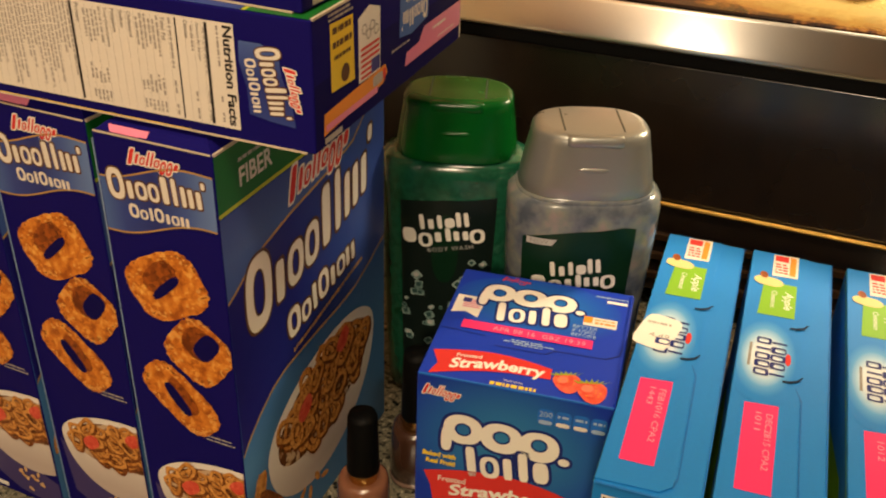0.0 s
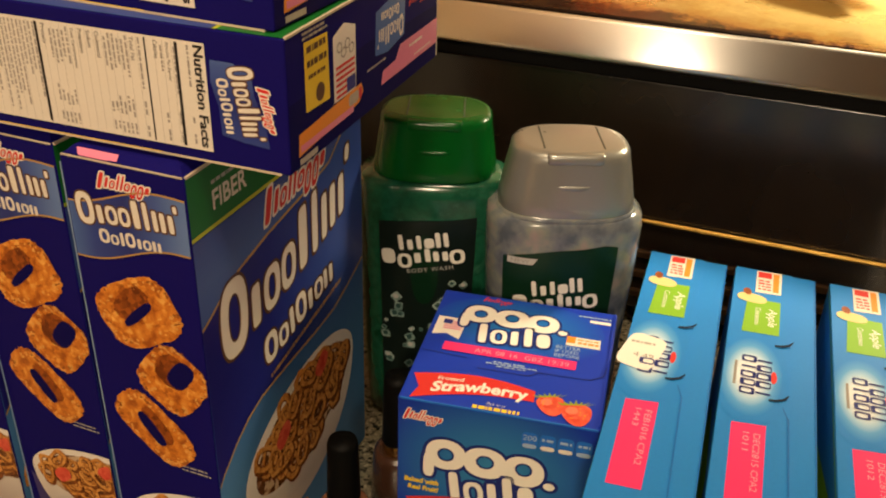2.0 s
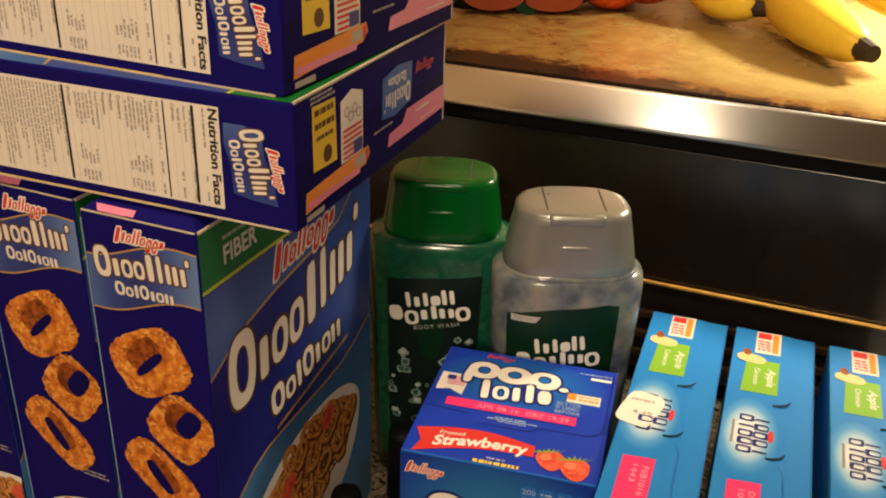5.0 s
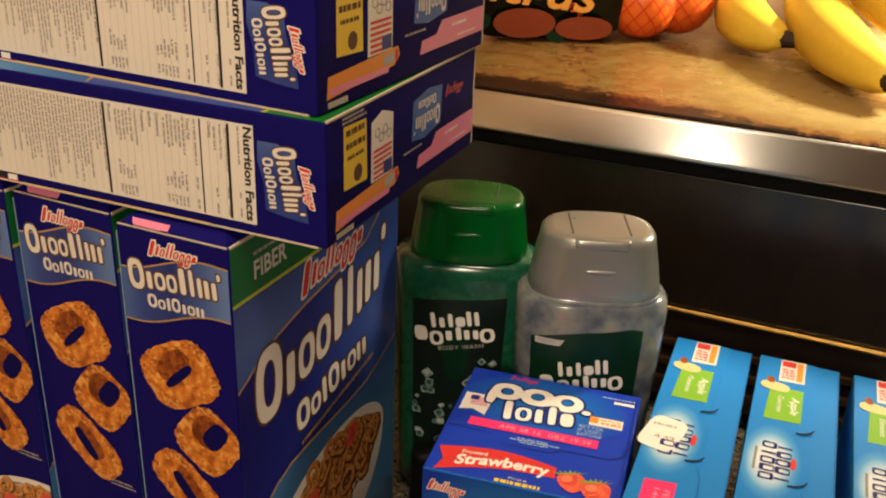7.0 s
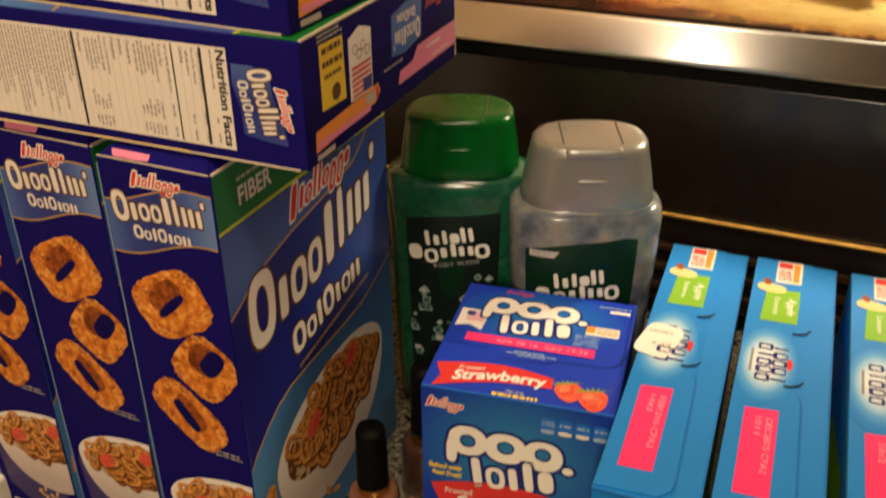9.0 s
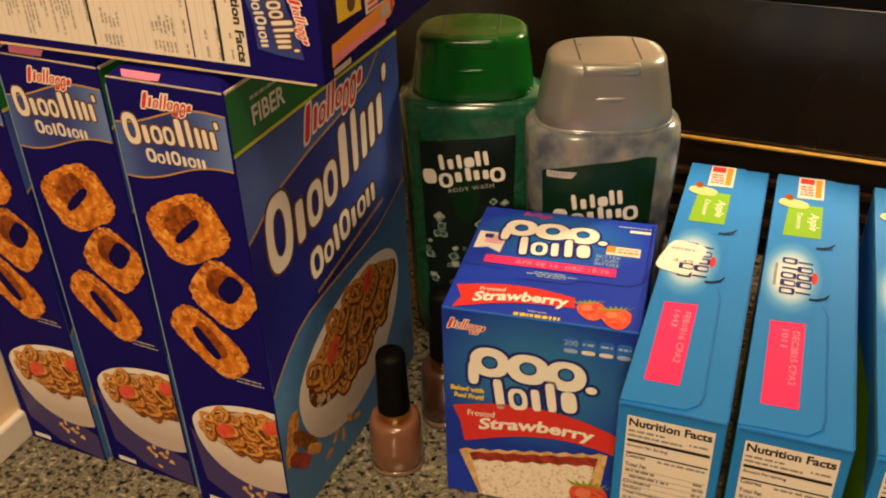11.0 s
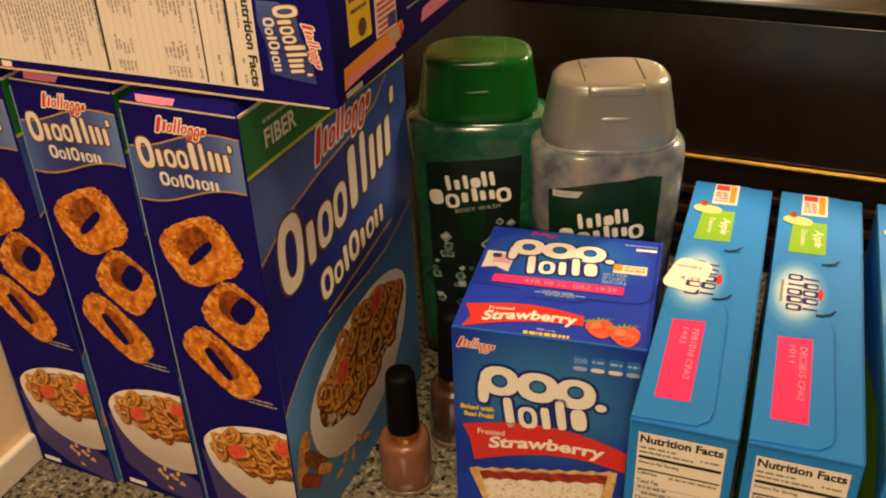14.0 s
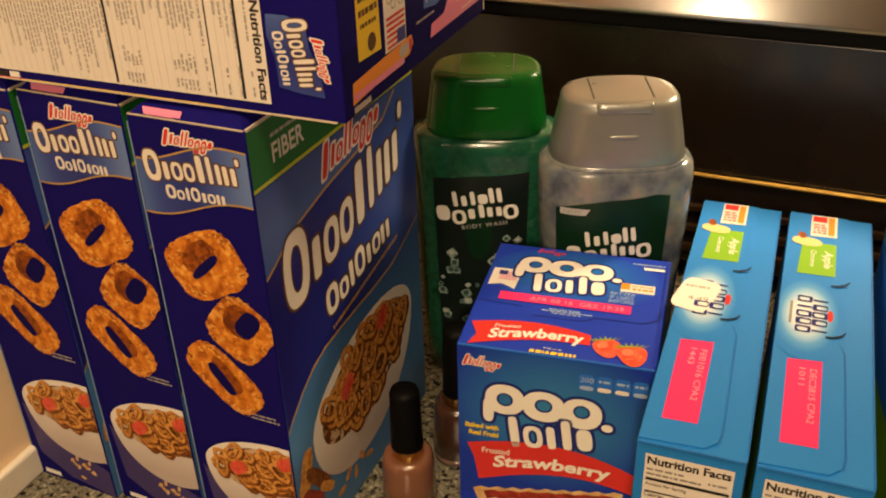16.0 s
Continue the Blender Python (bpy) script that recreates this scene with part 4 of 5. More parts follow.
def pastry_box():
    t = thing("pastry_box", pose(-0.0108, 0.4011, 0, 0, 0, -13.8) @ pose(PW, 0, 0), "blue frosted strawberry toaster pastry box standing on the counter", "food box")
    carton(t, PW, PD, PH, PASTRY_BLUE)
    w, d, h = PW * 1000, PD * 1000, PH * 1000
    f = face_of((-PW, 0, PH), (1, 0, 0), (0, 1, 0))
    ink(t, f, "glow_panel", [oval(50, 78, 49, 29, 0, 2.4, 40)], PASTRY_HALO, 0, "lighter blue glow behind the mark", (1, 50, w - 1, d - 1))
    cut = [(1, 44.2), (27, 42.4), (34, 35), (62, 35), (67, 39.4), (94, 40), (101, 45), (103, 60), (103.2, 106)]
    ink(t, f, "flap", [poly(*cut, *[(u + 0.55, v - 0.6) for u, v in cut[::-1]])], OUTLINE_BLUE, 2)
    ink(t, f, "script_mark", all_moved(script_mark(17, 5.2), du=24, dv=101), RED_INK, 2)
    ink(t, f, "mark_outline", all_moved(puffy_mark(60, 25, 1.5), du=16, dv=73), OUTLINE_BLUE, 2)
    ink(t, f, "mark", all_moved(puffy_mark(60, 25), du=16, dv=73), LOGO_WHITE, 3, "white rounded shapes standing for a brand mark")
    ink(t, f, "mark_outline", all_moved(puffy_row(42, 18, 1.5), du=28.5, dv=58, turn=6), OUTLINE_BLUE, 3)
    ink(t, f, "mark", all_moved(puffy_row(42, 18), du=28.5, dv=58, turn=6), LOGO_WHITE, 4)
    flag = ink(t, f, "flag_patch", [poly((3, 60), (11, 62.5), (19, 58), (20, 79), (3, 79))], LOGO_WHITE, 1, "white patch with a small flag")
    ink(flag, f, "stripe", [rect(8, 67 + 1.8 * i, 18.4, 68 + 1.8 * i) for i in range(5)], PINK_PALE, 2)
    ink(flag, f, "canton", [rect(7, 72, 12, 76.5)], FLAG_BLUE, 3)
    date = ink(t, f, "date_patch", [rect(12, 46.5, 86, 54.5)], PINK_INK, 3, "pink strip with a stamped date")
    ink(date, f, "date_lettering", [fitted(lettering("APR 08 16  GBZ 19:39", 4, 0.0, 0.0, 1.1), 30, 48.3, 82, 52.2)], PINK_PALE_TEXT, 4)
    ink(t, f, "small_lettering", [fitted(lettering(s, 3, 0.005), 73, 64.6 - 4 * i, 73 + wd, 67.6 - 4 * i) for i, (s, wd) in enumerate((("BETTER", 14), ("IF USED", 13), ("BEFORE", 14)))], SKY_PALE, 3)
    ink(t, f, "fine_print", fine_print([(42.0, 42, 60, 1.1), (40.2, 38, 66, 1.1), (38.4, 44, 60, 0.9)], 3), SKY_PALE, 2)
    tag = ink(t, f, "offer_patch", [rect(78, 69, 97, 78)], CREAM, 2, "cream and red offer patch")
    ink(tag, f, "offer_print", [rect(78, 71.5, 83, 78)], ORANGE_INK, 3)
    ink(tag, f, "offer_print", fine_print([(75, 84, 96, 1.2), (71.5, 84.5, 96, 2.0)], 6), ORANGE_INK, 3)
    ink(t, f, "fine_print", fine_print([(100, 82, 101, 1.3)], 7), SKY_PALE, 2)
    ink(t, f, "fine_print", [rect(89, 95, 101, 97.6)], LOGO_WHITE, 2)

    def banner(face, top, low, notch, words, small, turn, level):
        b = ink(t, face, "red_banner", [poly(*low, *top[::-1], notch)], RED_INK, level, "red banner with white words", (0.5, -300, w - 0.5, 300))
        word = fitted(lettering("Strawberry", 8, 0.045, 0.15), 0, 0, words[2], words[3])
        bend = [[(u, v + 2.6 * math.sin(math.pi * u / words[2]) - 1.3) for u, v in word[0]], word[1]]
        ink(b, face, "banner_lettering", [moved(bend, du=words[0], dv=words[1], turn=turn)], LOGO_WHITE, level + 1, "bold white slanted letters")
        ink(b, face, "small_lettering", [moved(fitted(lettering("Frosted", 4, 0.02, 0.1), 0, 0, small[2], small[3]), du=small[0], dv=small[1], turn=turn)], CREAM, level + 1)
        return b

    arch = [i / 14 for i in range(15)]
    banner(f, [(3 + 65 * k, 21.6 + 6.0 * math.sin(math.pi * k * 0.95)) for k in arch], [(5.5 + 63 * k, 1.0 + 12.5 * k + 4.0 * math.sin(math.pi * k)) for k in arch], (8.2, 11), (15, 6.8, 51, 11.5), (16.5, 19.0, 14, 3.2), 6, 2)
    strawberry(t, f, 77.0, 14.6, 7.4, 16, 4)
    strawberry(t, f, 90.6, 10.6, 8.0, 12, 7)
    ink(t, f, "web_lettering", fine_print([(1.0, 38.5, 63, 2.6)], 12), YELLOW_INK, 2)
    ink(t, f, "fine_print", [fitted(lettering("Visit us at", 2, 0.0), 45, 5.2, 55, 7.0)], LOGO_WHITE, 3)
    # front, heights counted down from the top edge
    f = face_of((-PW, 0, PH), (1, 0, 0), (0, 0, 1))
    ink(t, f, "sky_panel", [rect(0.6, -105, w - 0.6, -1.2)], PASTRY_SKY, 0, "blue gradient front panel")
    ink(t, f, "script_outline", all_moved(script_mark(20, 7, 0.5), du=2.5, dv=-13), LOGO_WHITE, 1)
    ink(t, f, "script_mark", all_moved(script_mark(20, 7), du=2.5, dv=-13), RED_INK, 2)
    ink(t, f, "mark_outline", all_moved(puffy_mark(68, 28, 1.8), du=14.5, dv=-48, turn=-1), OUTLINE_BLUE, 2)
    ink(t, f, "mark", all_moved(puffy_mark(68, 28), du=14.5, dv=-48, turn=-1), LOGO_WHITE, 3, "white rounded shapes standing for a brand mark")
    ink(t, f, "mark_outline", all_moved(puffy_row(47, 20, 1.8), du=29, dv=-65, turn=7), OUTLINE_BLUE, 3)
    ink(t, f, "mark", all_moved(puffy_row(47, 20), du=29, dv=-65, turn=7), LOGO_WHITE, 4)
    ink(t, f, "yellow_lettering", [fitted(lettering("Baked with", 4, 0.06, 0.1), 4, -55.5, 23, -52), fitted(lettering("Real Fruit!", 4, 0.06, 0.1), 6, -60.5, 23, -57)], YELLOW_INK, 3, "small yellow words")
    for i in range(4):
        c = ink(t, f, "fact_badge", [oval(69.5 + 9.2 * i, -13.5, 4.2, 5.2, 0, 4, 20)], PASTRY_GLOW, 1, "small pale nutrition badge")
        ink(c, f, "badge_print", [fitted(lettering("200", 3, 0.01), 66, -13.5, 73, -10)] if i == 0 else fine_print([(-12.5, 66.5 + 9.2 * i, 72.5 + 9.2 * i, 1.6)], i), SKY_PALE, 2)
        ink(c, f, "badge_print", [oval(69.5 + 9.2 * i, -17, 3.6, 1.4, 0, 3)], CREAM if i in (1, 2) else SKY_PALE, 2)
    banner(f, [(5 + 100 * k, -67 - 15 * k * k + 11 * math.sin(math.pi * k * 0.8)) for k in arch], [(11.5 + 94 * k, -93 - 2 * k * k + 13 * math.sin(math.pi * k * 0.85)) for k in arch], (9, -77), (20, -83.5, 66, 11), (13.5, -72.8, 16, 4.2), 3.5, 4)
    def wavy(u0, v0, u1, v1, n, deep):
        return [(u0 + (u1 - u0) * i / n, v0 + (v1 - v0) * i / n + deep * (i % 2)) for i in range(n + 1)]

    tart = ink(t, f, "printed_pastry", [poly(*wavy(8, -101, 93, -87, 18, 1.6), (88, -h + 0.6), (20, -h + 0.6))], TART_CRUST, 2, "frosted pastry printed on the box")
    ink(tart, f, "jam_layer", [poly(*wavy(14, -102, 88, -90, 14, 1.0), (86, -101), (17, -110))], JAM, 3)
    ink(tart, f, "frosting", [poly(*wavy(16, -108, 86, -97, 14, 1.4), (82, -h + 0.8), (22, -h + 0.8))], FROSTING, 4, "white sprinkled frosting")
    strawberry(t, f, 84, -h + 15, 11, 0, 6)
    for z in (PH,):
        part("fold_edge", block(-PW + 0.001, -0.001, -0.0003, 0.0005, z - 0.0007, z + 0.0003), PASTRY_GLOW, t)
    part("flap_edge", block(-0.0016, -0.0008, 0.002, PD - 0.002, PH - 0.001, PH + 0.0012), PASTRY_BLUE, t)
    return t


NH, NL, ND = 0.1402, 0.2428, 0.0478
SLOT_SHADE = material("slot_shade", (0.006, 0.014, 0.03), 0.8, bump=0.0)
APPLE = material("apple_slice_print", (0.66, 0.55, 0.24), 0.4, dark=0.85, scale=120, bump=0.02)
BAR_BURST = radial("bar_box_burst", (-ND + 0.0145, 0.125, 0), (0.0168, 0.037, 10), [(0.0, (0.74, 0.77, 0.78)), (0.40, (0.66, 0.73, 0.77)), (0.58, (0.34, 0.54, 0.72)), (0.76, (0.08, 0.31, 0.64)), (0.98, (0.012, 0.20, 0.60))])
PINK_PALE_TEXT = material("stamped_pink_ink", (0.72, 0.30, 0.40), 0.4, bump=0.02)
pastry_box()

# ---- breakfast bar boxes ----


def bar_box(label, stamp, priced, m):
    t = thing("breakfast_bar_box", m @ pose(ND, 0, 0), label, "food box", "breakfast bar boxes side by side")
    carton(t, ND, NL, NH, BAR_BLUE)
    d, l, h = ND * 1000, NL * 1000, NH * 1000
    f = face_of((-ND, 0, NH), (1, 0, 0), (0, 1, 0))
    outline = [(0.3, 1.5), (12, 2.2), (29, 3.0), (34, 8), (35, 14), (33.5, 92), (33.2, 130), (33.0, 160), (33, 196), (34, 241), (0.3, 241.5)]
    bm = bmesh.new()
    lo = [bm.verts.new((f @ Vector((u * 0.001, v * 0.001, 0.0001)))) for u, v in outline]
    hi = [bm.verts.new((f @ Vector((u * 0.001, v * 0.001, 0.0011)))) for u, v in outline]
    for i in range(len(lo)):
        bm.faces.new((lo[i], lo[(i + 1) % len(lo)], hi[(i + 1) % len(lo)], hi[i]))
    bm.faces.new(hi)
    bmesh.ops.triangulate(bm, faces=bm.faces[:])
    bm.normal_update()
    for face in bm.faces:
        face.material_index = int(abs(face.normal.z) < 0.5)
    flap = part("tuck_flap", bm, [BAR_BLUE, BAR_BLUE], t, "glued blue top flap with a cut tab")
    g = f @ Matrix.Translation((0, 0, 0.0009))
    ink(flap, g, "date_patch", [poly((8, 17.5), (24.2, 18), (24, 84), (7.5, 82))], PINK_INK, 3, "bright pink patch with a stamped date")
    ink(flap, g, "date_lettering", [moved(fitted(lettering(stamp[0], 3), 0, 0, 42, 3.2), du=18.5, dv=76, turn=-90), moved(fitted(lettering(stamp[1], 3), 0, 0, 14, 3.0), du=13.5, dv=76, turn=-90)], PINK_PALE_TEXT, 4)
    ink(flap, g, "pale_burst", [oval(15, 125, 19, 42, 0, 2.2, 40)], BAR_BURST, 3, "pale burst behind a black mark", (0.6, 0, 33, 240))
    for row, (u, n) in enumerate(((17.6, 5), (9.6, 5))):
        bars = []
        for k in range(n):
            v, wide = 107.0 + 7.4 * k, 6.0 - 2.6 * ((k + row) % 4 == 0)
            bars.append(ring(oval(u + 3.7, v + 3.2, 3.9, wide / 2, 0, 6, 20), oval(u + 3.5 + (k % 2), v + 3.2, 2.6, wide / 2 - 1.25, 0, 4, 20)) if wide > 4 else rect(u, v + 2.2, u + 7.6, v + 3.7))
        ink(flap, g, "mark", bars, OUTLINE_BLUE, 6.5, "dark navy shapes standing for a brand mark")
    # flat dark arcs: the shade inside the open tab slots, laid on as colour
    for v, du in ((106.5, 0.0), (158.0, 1.5)):
        ink(flap, g, "tab_slot", [poly((24.5 + du, v - 0.4), (28 + du, v + 0.2), (31.5 + du, v + 2.2), (34 + du, v + 5.8), (34.6 + du, v + 5.4), (32.4 + du, v + 0.8), (28.5 + du, v - 1.6), (24.6 + du, v - 2.0))], SLOT_SHADE, 9, "dark arc painted as the shade in the slot beside the cut tab")
    # darker blue line painted for the shadow along the flap's cut edge
    ink(flap, g, "flap_gap", [poly((34.2, 8), (35.6, 14), (34.2, 92), (30.4, 104.4), (30.9, 104.8), (34.9, 92.4), (36.2, 14), (34.8, 7.4))], BAR_BLUE_DARK, 1)
    ink(flap, g, "fine_print", [rect(6.0, 114, 7.4, 136)], GREY_INK, 5)
    ink(flap, g, "red_dot", [oval(26.4, 126, 1.6, 5.5)], RED_INK, 5)
    green = ink(flap, g, "flavour_patch", [poly((7.5, 167), (28, 168), (28, 205), (9, 205))], LIME_INK, 3, "lime green flavour patch")
    ink(green, g, "flavour_lettering", [moved(fitted(lettering("Apple", 5, 0.01, 0.25), 0, 0, 20, 6.4), du=20, dv=196, turn=-90), moved(fitted(lettering("Cinnamon", 3, 0.005), 0, 0, 19, 3.2), du=14, dv=195, turn=-90)], LOGO_WHITE, 4, "white handwritten-like words")
    ink(flap, g, "printed_apple", [oval(11.5, 205, 8.6, 5.2, -8, 2.4, 24)], APPLE, 5, "apple slice printed on the flap")
    ink(flap, g, "printed_nut", [oval(8.5, 212, 2.4, 4.0, 10)], CRUST_DARK, 6)
    tag = ink(flap, g, "offer_patch", [poly((13, 213), (28, 214), (28, 241), (13, 240))], CREAM, 3, "cream offer patch with red print")
    ink(tag, g, "offer_print", [rect(14, 232, 22, 239)], RED_INK, 4)
    ink(tag, g, "offer_print", [rect(23, 216, 26.5, 239)], ORANGE_INK, 4)
    ink(tag, g, "offer_print", fine_print([(217 + 3.4 * i, 14.5, 22, 1.8) for i in range(4)], 3), RED_INK, 4)
    if priced:
        st = ink(flap, g, "price_sticker", [oval(9.5, 126, 10.5, 16.5, -12, 4.5, 28)], LOGO_WHITE, 7, "white price sticker stuck over the mark")
        ink(st, g, "price_lettering", [moved(fitted(lettering("4.49", 3), 0, 0, 11, 4.0), du=5.5, dv=120)], GREY_INK, 8)
        ink(st, g, "sticker_print", fine_print([(133, 3, 16, 2.2)], 4), PALE_GREY, 8)
    # near end with the nutrition table
    f = face_of((-ND, 0, NH), (1, 0, 0), (0, 0, 1))
    table = ink(t, f, "facts_table", [rect(4.5, -h + 12, 43.5, -6)], CREAM, 1, "cream nutrition table")
    ink(table, f, "heading", [fitted(lettering("Nutrition Facts", 6, 0.045), 5.5, -12.0, 42.5, -7.2)], BLACK_INK, 2, "bold black heading")
    ink(table, f, "rule", [rect(5.5, -21.6, 42.5, -19.8)], BLACK_INK, 2)
    ink(table, f, "rule", [rect(5.5, -28.8, 42.5, -27.9)], BLACK_INK, 2)
    for words, left, right, high in (("Amount Per Serving", 5.5, 24, -25.2), ("Calories", 5.5, 14.5, -31.4), ("Total Fat", 5.5, 15.5, -37.0), ("Cholesterol", 5.5, 18, -48.0), ("Sodium", 5.5, 14, -51.6), ("Total Carbohydrate", 5.5, 27, -55.2)):
        ink(table, f, "row_lettering", [fitted(lettering(words, 3, 0.02), left, high, right, high + 2.5)], BLACK_INK, 2)
    rows = [(-15.4, 5.5, 22, 1.2), (-18.2, 5.5, 30, 1.2), (-17, 33, 42, 1.2), (-31.5, 20, 42, 1.3)]
    rows += [(-40.5 - 3.6 * k, 6 + 2 * (k % 3 == 1), 20 + (k * 7) % 9, 1.6) for k in range(22) if k not in (2, 3, 4)] + [(-40.5 - 3.6 * k, 37, 42, 1.6) for k in range(22)]
    ink(table, f, "fine_print", fine_print(rows, 5), GREY_INK, 2)
    ink(table, f, "ruling", [rect(5.5, -38.6 - 3.6 * k, 42.5, -38.35 - 3.6 * k) for k in range(22)], GREY_INK, 2)["kind"] = "stuff"
    # broad sides
    f = face_of((-ND, NL, 0), (0, -1, 0), (0, 0, 1))
    ink(t, f, "lime_field", [poly((30, 1), (l - 0.6, 1), (l - 0.6, 112), (l - 20, 120), (l - 60, 126), (90, 96), (30, 30))], LIME_INK, 1, "lime green swoosh on the broad side")
    ink(t, f, "side_edge", [rect(1, h - 1.6, l - 1, h - 0.4)], LIME_INK, 1)
    f = face_of((0, 0, 0), (0, 1, 0), (0, 0, 1))
    ink(t, f, "lime_field", [poly((1, 1), (200, 1), (150, 90), (60, 122), (1, 110))], LIME_INK, 1)
    ink(t, f, "side_edge", [rect(1, h - 1.4, l - 1, h - 0.3)], LIME_INK, 1)
    part("fold_edge", block(-ND + 0.001, -0.0005, -0.0004, 0.0004, NH - 0.0012, NH + 0.0002), BAR_BLUE_DARK, t)
    part("fold_edge", block(-0.0006, 0.0002, 0.001, NL - 0.001, NH - 0.0004, NH + 0.0003), BAR_BLUE_DARK, t)
    return t


bar_box("blue breakfast bar box with a pink date patch and price sticker", ("FEB1016 CPA2", "1443"), True, pose(0.0716, 0.3197, 0, 0, 0, -18.6))
bar_box("blue breakfast bar box with a pink date patch and black mark", ("DEC2815 CPA2", "1011"), False, pose(0.1205, 0.3032, 0, 0, 0, -19.0))
bar_box("blue breakfast bar box standing last in the row", ("DEC2815 CPA2", "1012"), False, pose(0.1735, 0.2840, 0, 0, 0, -19.0))


# ---- body wash bottles ----
def wrap(bm_sections, z0, z1, span, n=24, rows=16, power=2.6, lift=0.0004, top=None, off=0.0):
    """A label that follows the front of a lofted bottle. Span: half angle in degrees."""
    def at(z):
        for (za, a, b), (zb, c, d) in zip(bm_sections, bm_sections[1:]):
            if za <= z <= zb:
                k = (z - za) / max(1e-6, zb - za)
                return a + (c - a) * k, b + (d - b) * k
        return bm_sections[-1][1:]
    bm = bmesh.new()
    grid = []
    for j in range(rows + 1):
        line = []
        for i in range(n + 1):
            g = -1 + 2 * i / n
            t = radians(-90 + off + span * g)
            zt = z1 + (top(g) if top else 0)
            z = z0 + (zt - z0) * j / rows
            a, b = at(z)
            c, s = math.cos(t), math.sin(t)
            line.append(bm.verts.new(((a + lift) * math.copysign(abs(c) ** (2 / power), c), (b + lift) * math.copysign(abs(s) ** (2 / power), s), z)))
        grid.append(line)
    for p, q in zip(grid, grid[1:]):
        for i in range(n):
            bm.faces.new((p[i], p[i + 1], q[i + 1], q[i]))
    return bm


def spring_mark(t, front, cu, cv, size, level):
    """Two stacked rows of plain pale shapes on a bottle's label."""
    f = face_of((0, front, 0), (1, 0, 0), (0, 0, 1))
    pat1 = [(0.0, 1.0, 0.5, "l"), (0.0, 0.66, 0.6, "l"), (0.0, 0.9, 0.5, "l"), (0.0, 0.66, 0.75, "s"), (0.0, 1.0, 0.9, "n")]
    pat2 = [(0.0, 1.0, 0.9, "s"), (-0.3, 0.66, 0.85, "o"), (0.0, 0.66, 0.6, "l"), (0.0, 0.9, 0.5, "l"), (0.0, 0.66, 0.9, "n"), (-0.3, 0.66, 0.9, "o")]
    ink(t, f, "mark", all_moved(cells(pat1, 33 * size, 11 * size, 0.6, 0), du=cu, dv=cv, turn=8), LOGO_WHITE, level, "pale shapes standing for a brand mark")
    ink(t, f, "mark", all_moved(cells(pat2, 54 * size, 11 * size, 0.6, 0), du=cu - 10.5 * size, dv=cv - 11.5 * size, turn=8), LOGO_WHITE, level)
    return f


def bend_prints(t, sections, power, front):
    """Lays the flat prints of a bottle onto its rounded front."""
    for ob in t.children_recursive:
        if ob.name.split(".")[0] not in ("mark", "label_lettering", "green_glow", "ice_cube", "cube_face", "new_tag", "flash_lettering"):
            continue
        for v in ob.data.vertices:
            for (za, a, b), (zb, c, d) in zip(sections, sections[1:]):
                if za <= v.co.z <= zb:
                    k = (v.co.z - za) / max(1e-6, zb - za)
                    wide, deep = a + (c - a) * k, b + (d - b) * k
                    v.co.y = -(deep + 0.0004) * max(0.0, 1 - abs(v.co.x / (wide + 0.0004)) ** power) ** (1 / power) + min(0.0, v.co.y - front) - 0.0001
                    break


SEAM = material("dark_lid_seam", (0.05, 0.055, 0.045), 0.5, bump=0.0)


def cap_with_lid(t, z0, z1, a0, b0, a1, b1, mat, label):
    h = z1 - z0
    sec = [(z0, a0 * 0.985, b0 * 0.985), (z0 + 0.001, a0, b0)] + [(z0 + h * k, a0 + (a1 - a0) * k ** 1.25, b0 + (b1 - b0) * k ** 1.25) for k in (0.2, 0.4, 0.6, 0.8)]
    sec += [(z0 + h * 0.90, a1 + 0.0012, b1 + 0.0006), (z0 + h * 0.96, a1 - 0.0008, b1 - 0.0012), (z0 + h * 0.99, a1 - 0.0035, b1 - 0.0035), (z1, a1 - 0.0065, b1 - 0.006)]
    cap = part("cap", loft(sec, 56, 2.7), mat, t, label, smooth=True)
    w = a1 * 0.50
    bm = loft([(z0 + h * 0.80, w * 0.98, 0.0030), (z0 + h * 0.86, w, 0.0046), (z0 + h * 0.95, w * 0.99, 0.0046), (z0 + h * 0.985, w * 0.96, 0.003)], 28, 5)
    bm.transform(pose(0, -(b0 + (b1 - b0) * 0.86) + 0.0040, 0))
    part("lid_lip", bm, mat, cap, "", smooth=True)
    for s in (-1, 1):
        part("lid_seam", block(s * (w + 0.0006) - 0.0005, s * (w + 0.0006) + 0.0005, -b1 + 0.0085, b1 - 0.0085, z1 - 0.003, z1 + 0.0002), SEAM, cap)
    bm = loft([(z0 + h * 0.44, w * 0.50, 0.0022), (z0 + h * 0.50, w * 0.62, 0.0030), (z0 + h * 0.53, w * 0.58, 0.002)], 28, 3.5)
    bm.transform(pose(0, -(b0 + (b1 - b0) * 0.44) + 0.0022, 0))
    part("thumb_ridge", bm, mat, cap, "", smooth=True)
    return cap


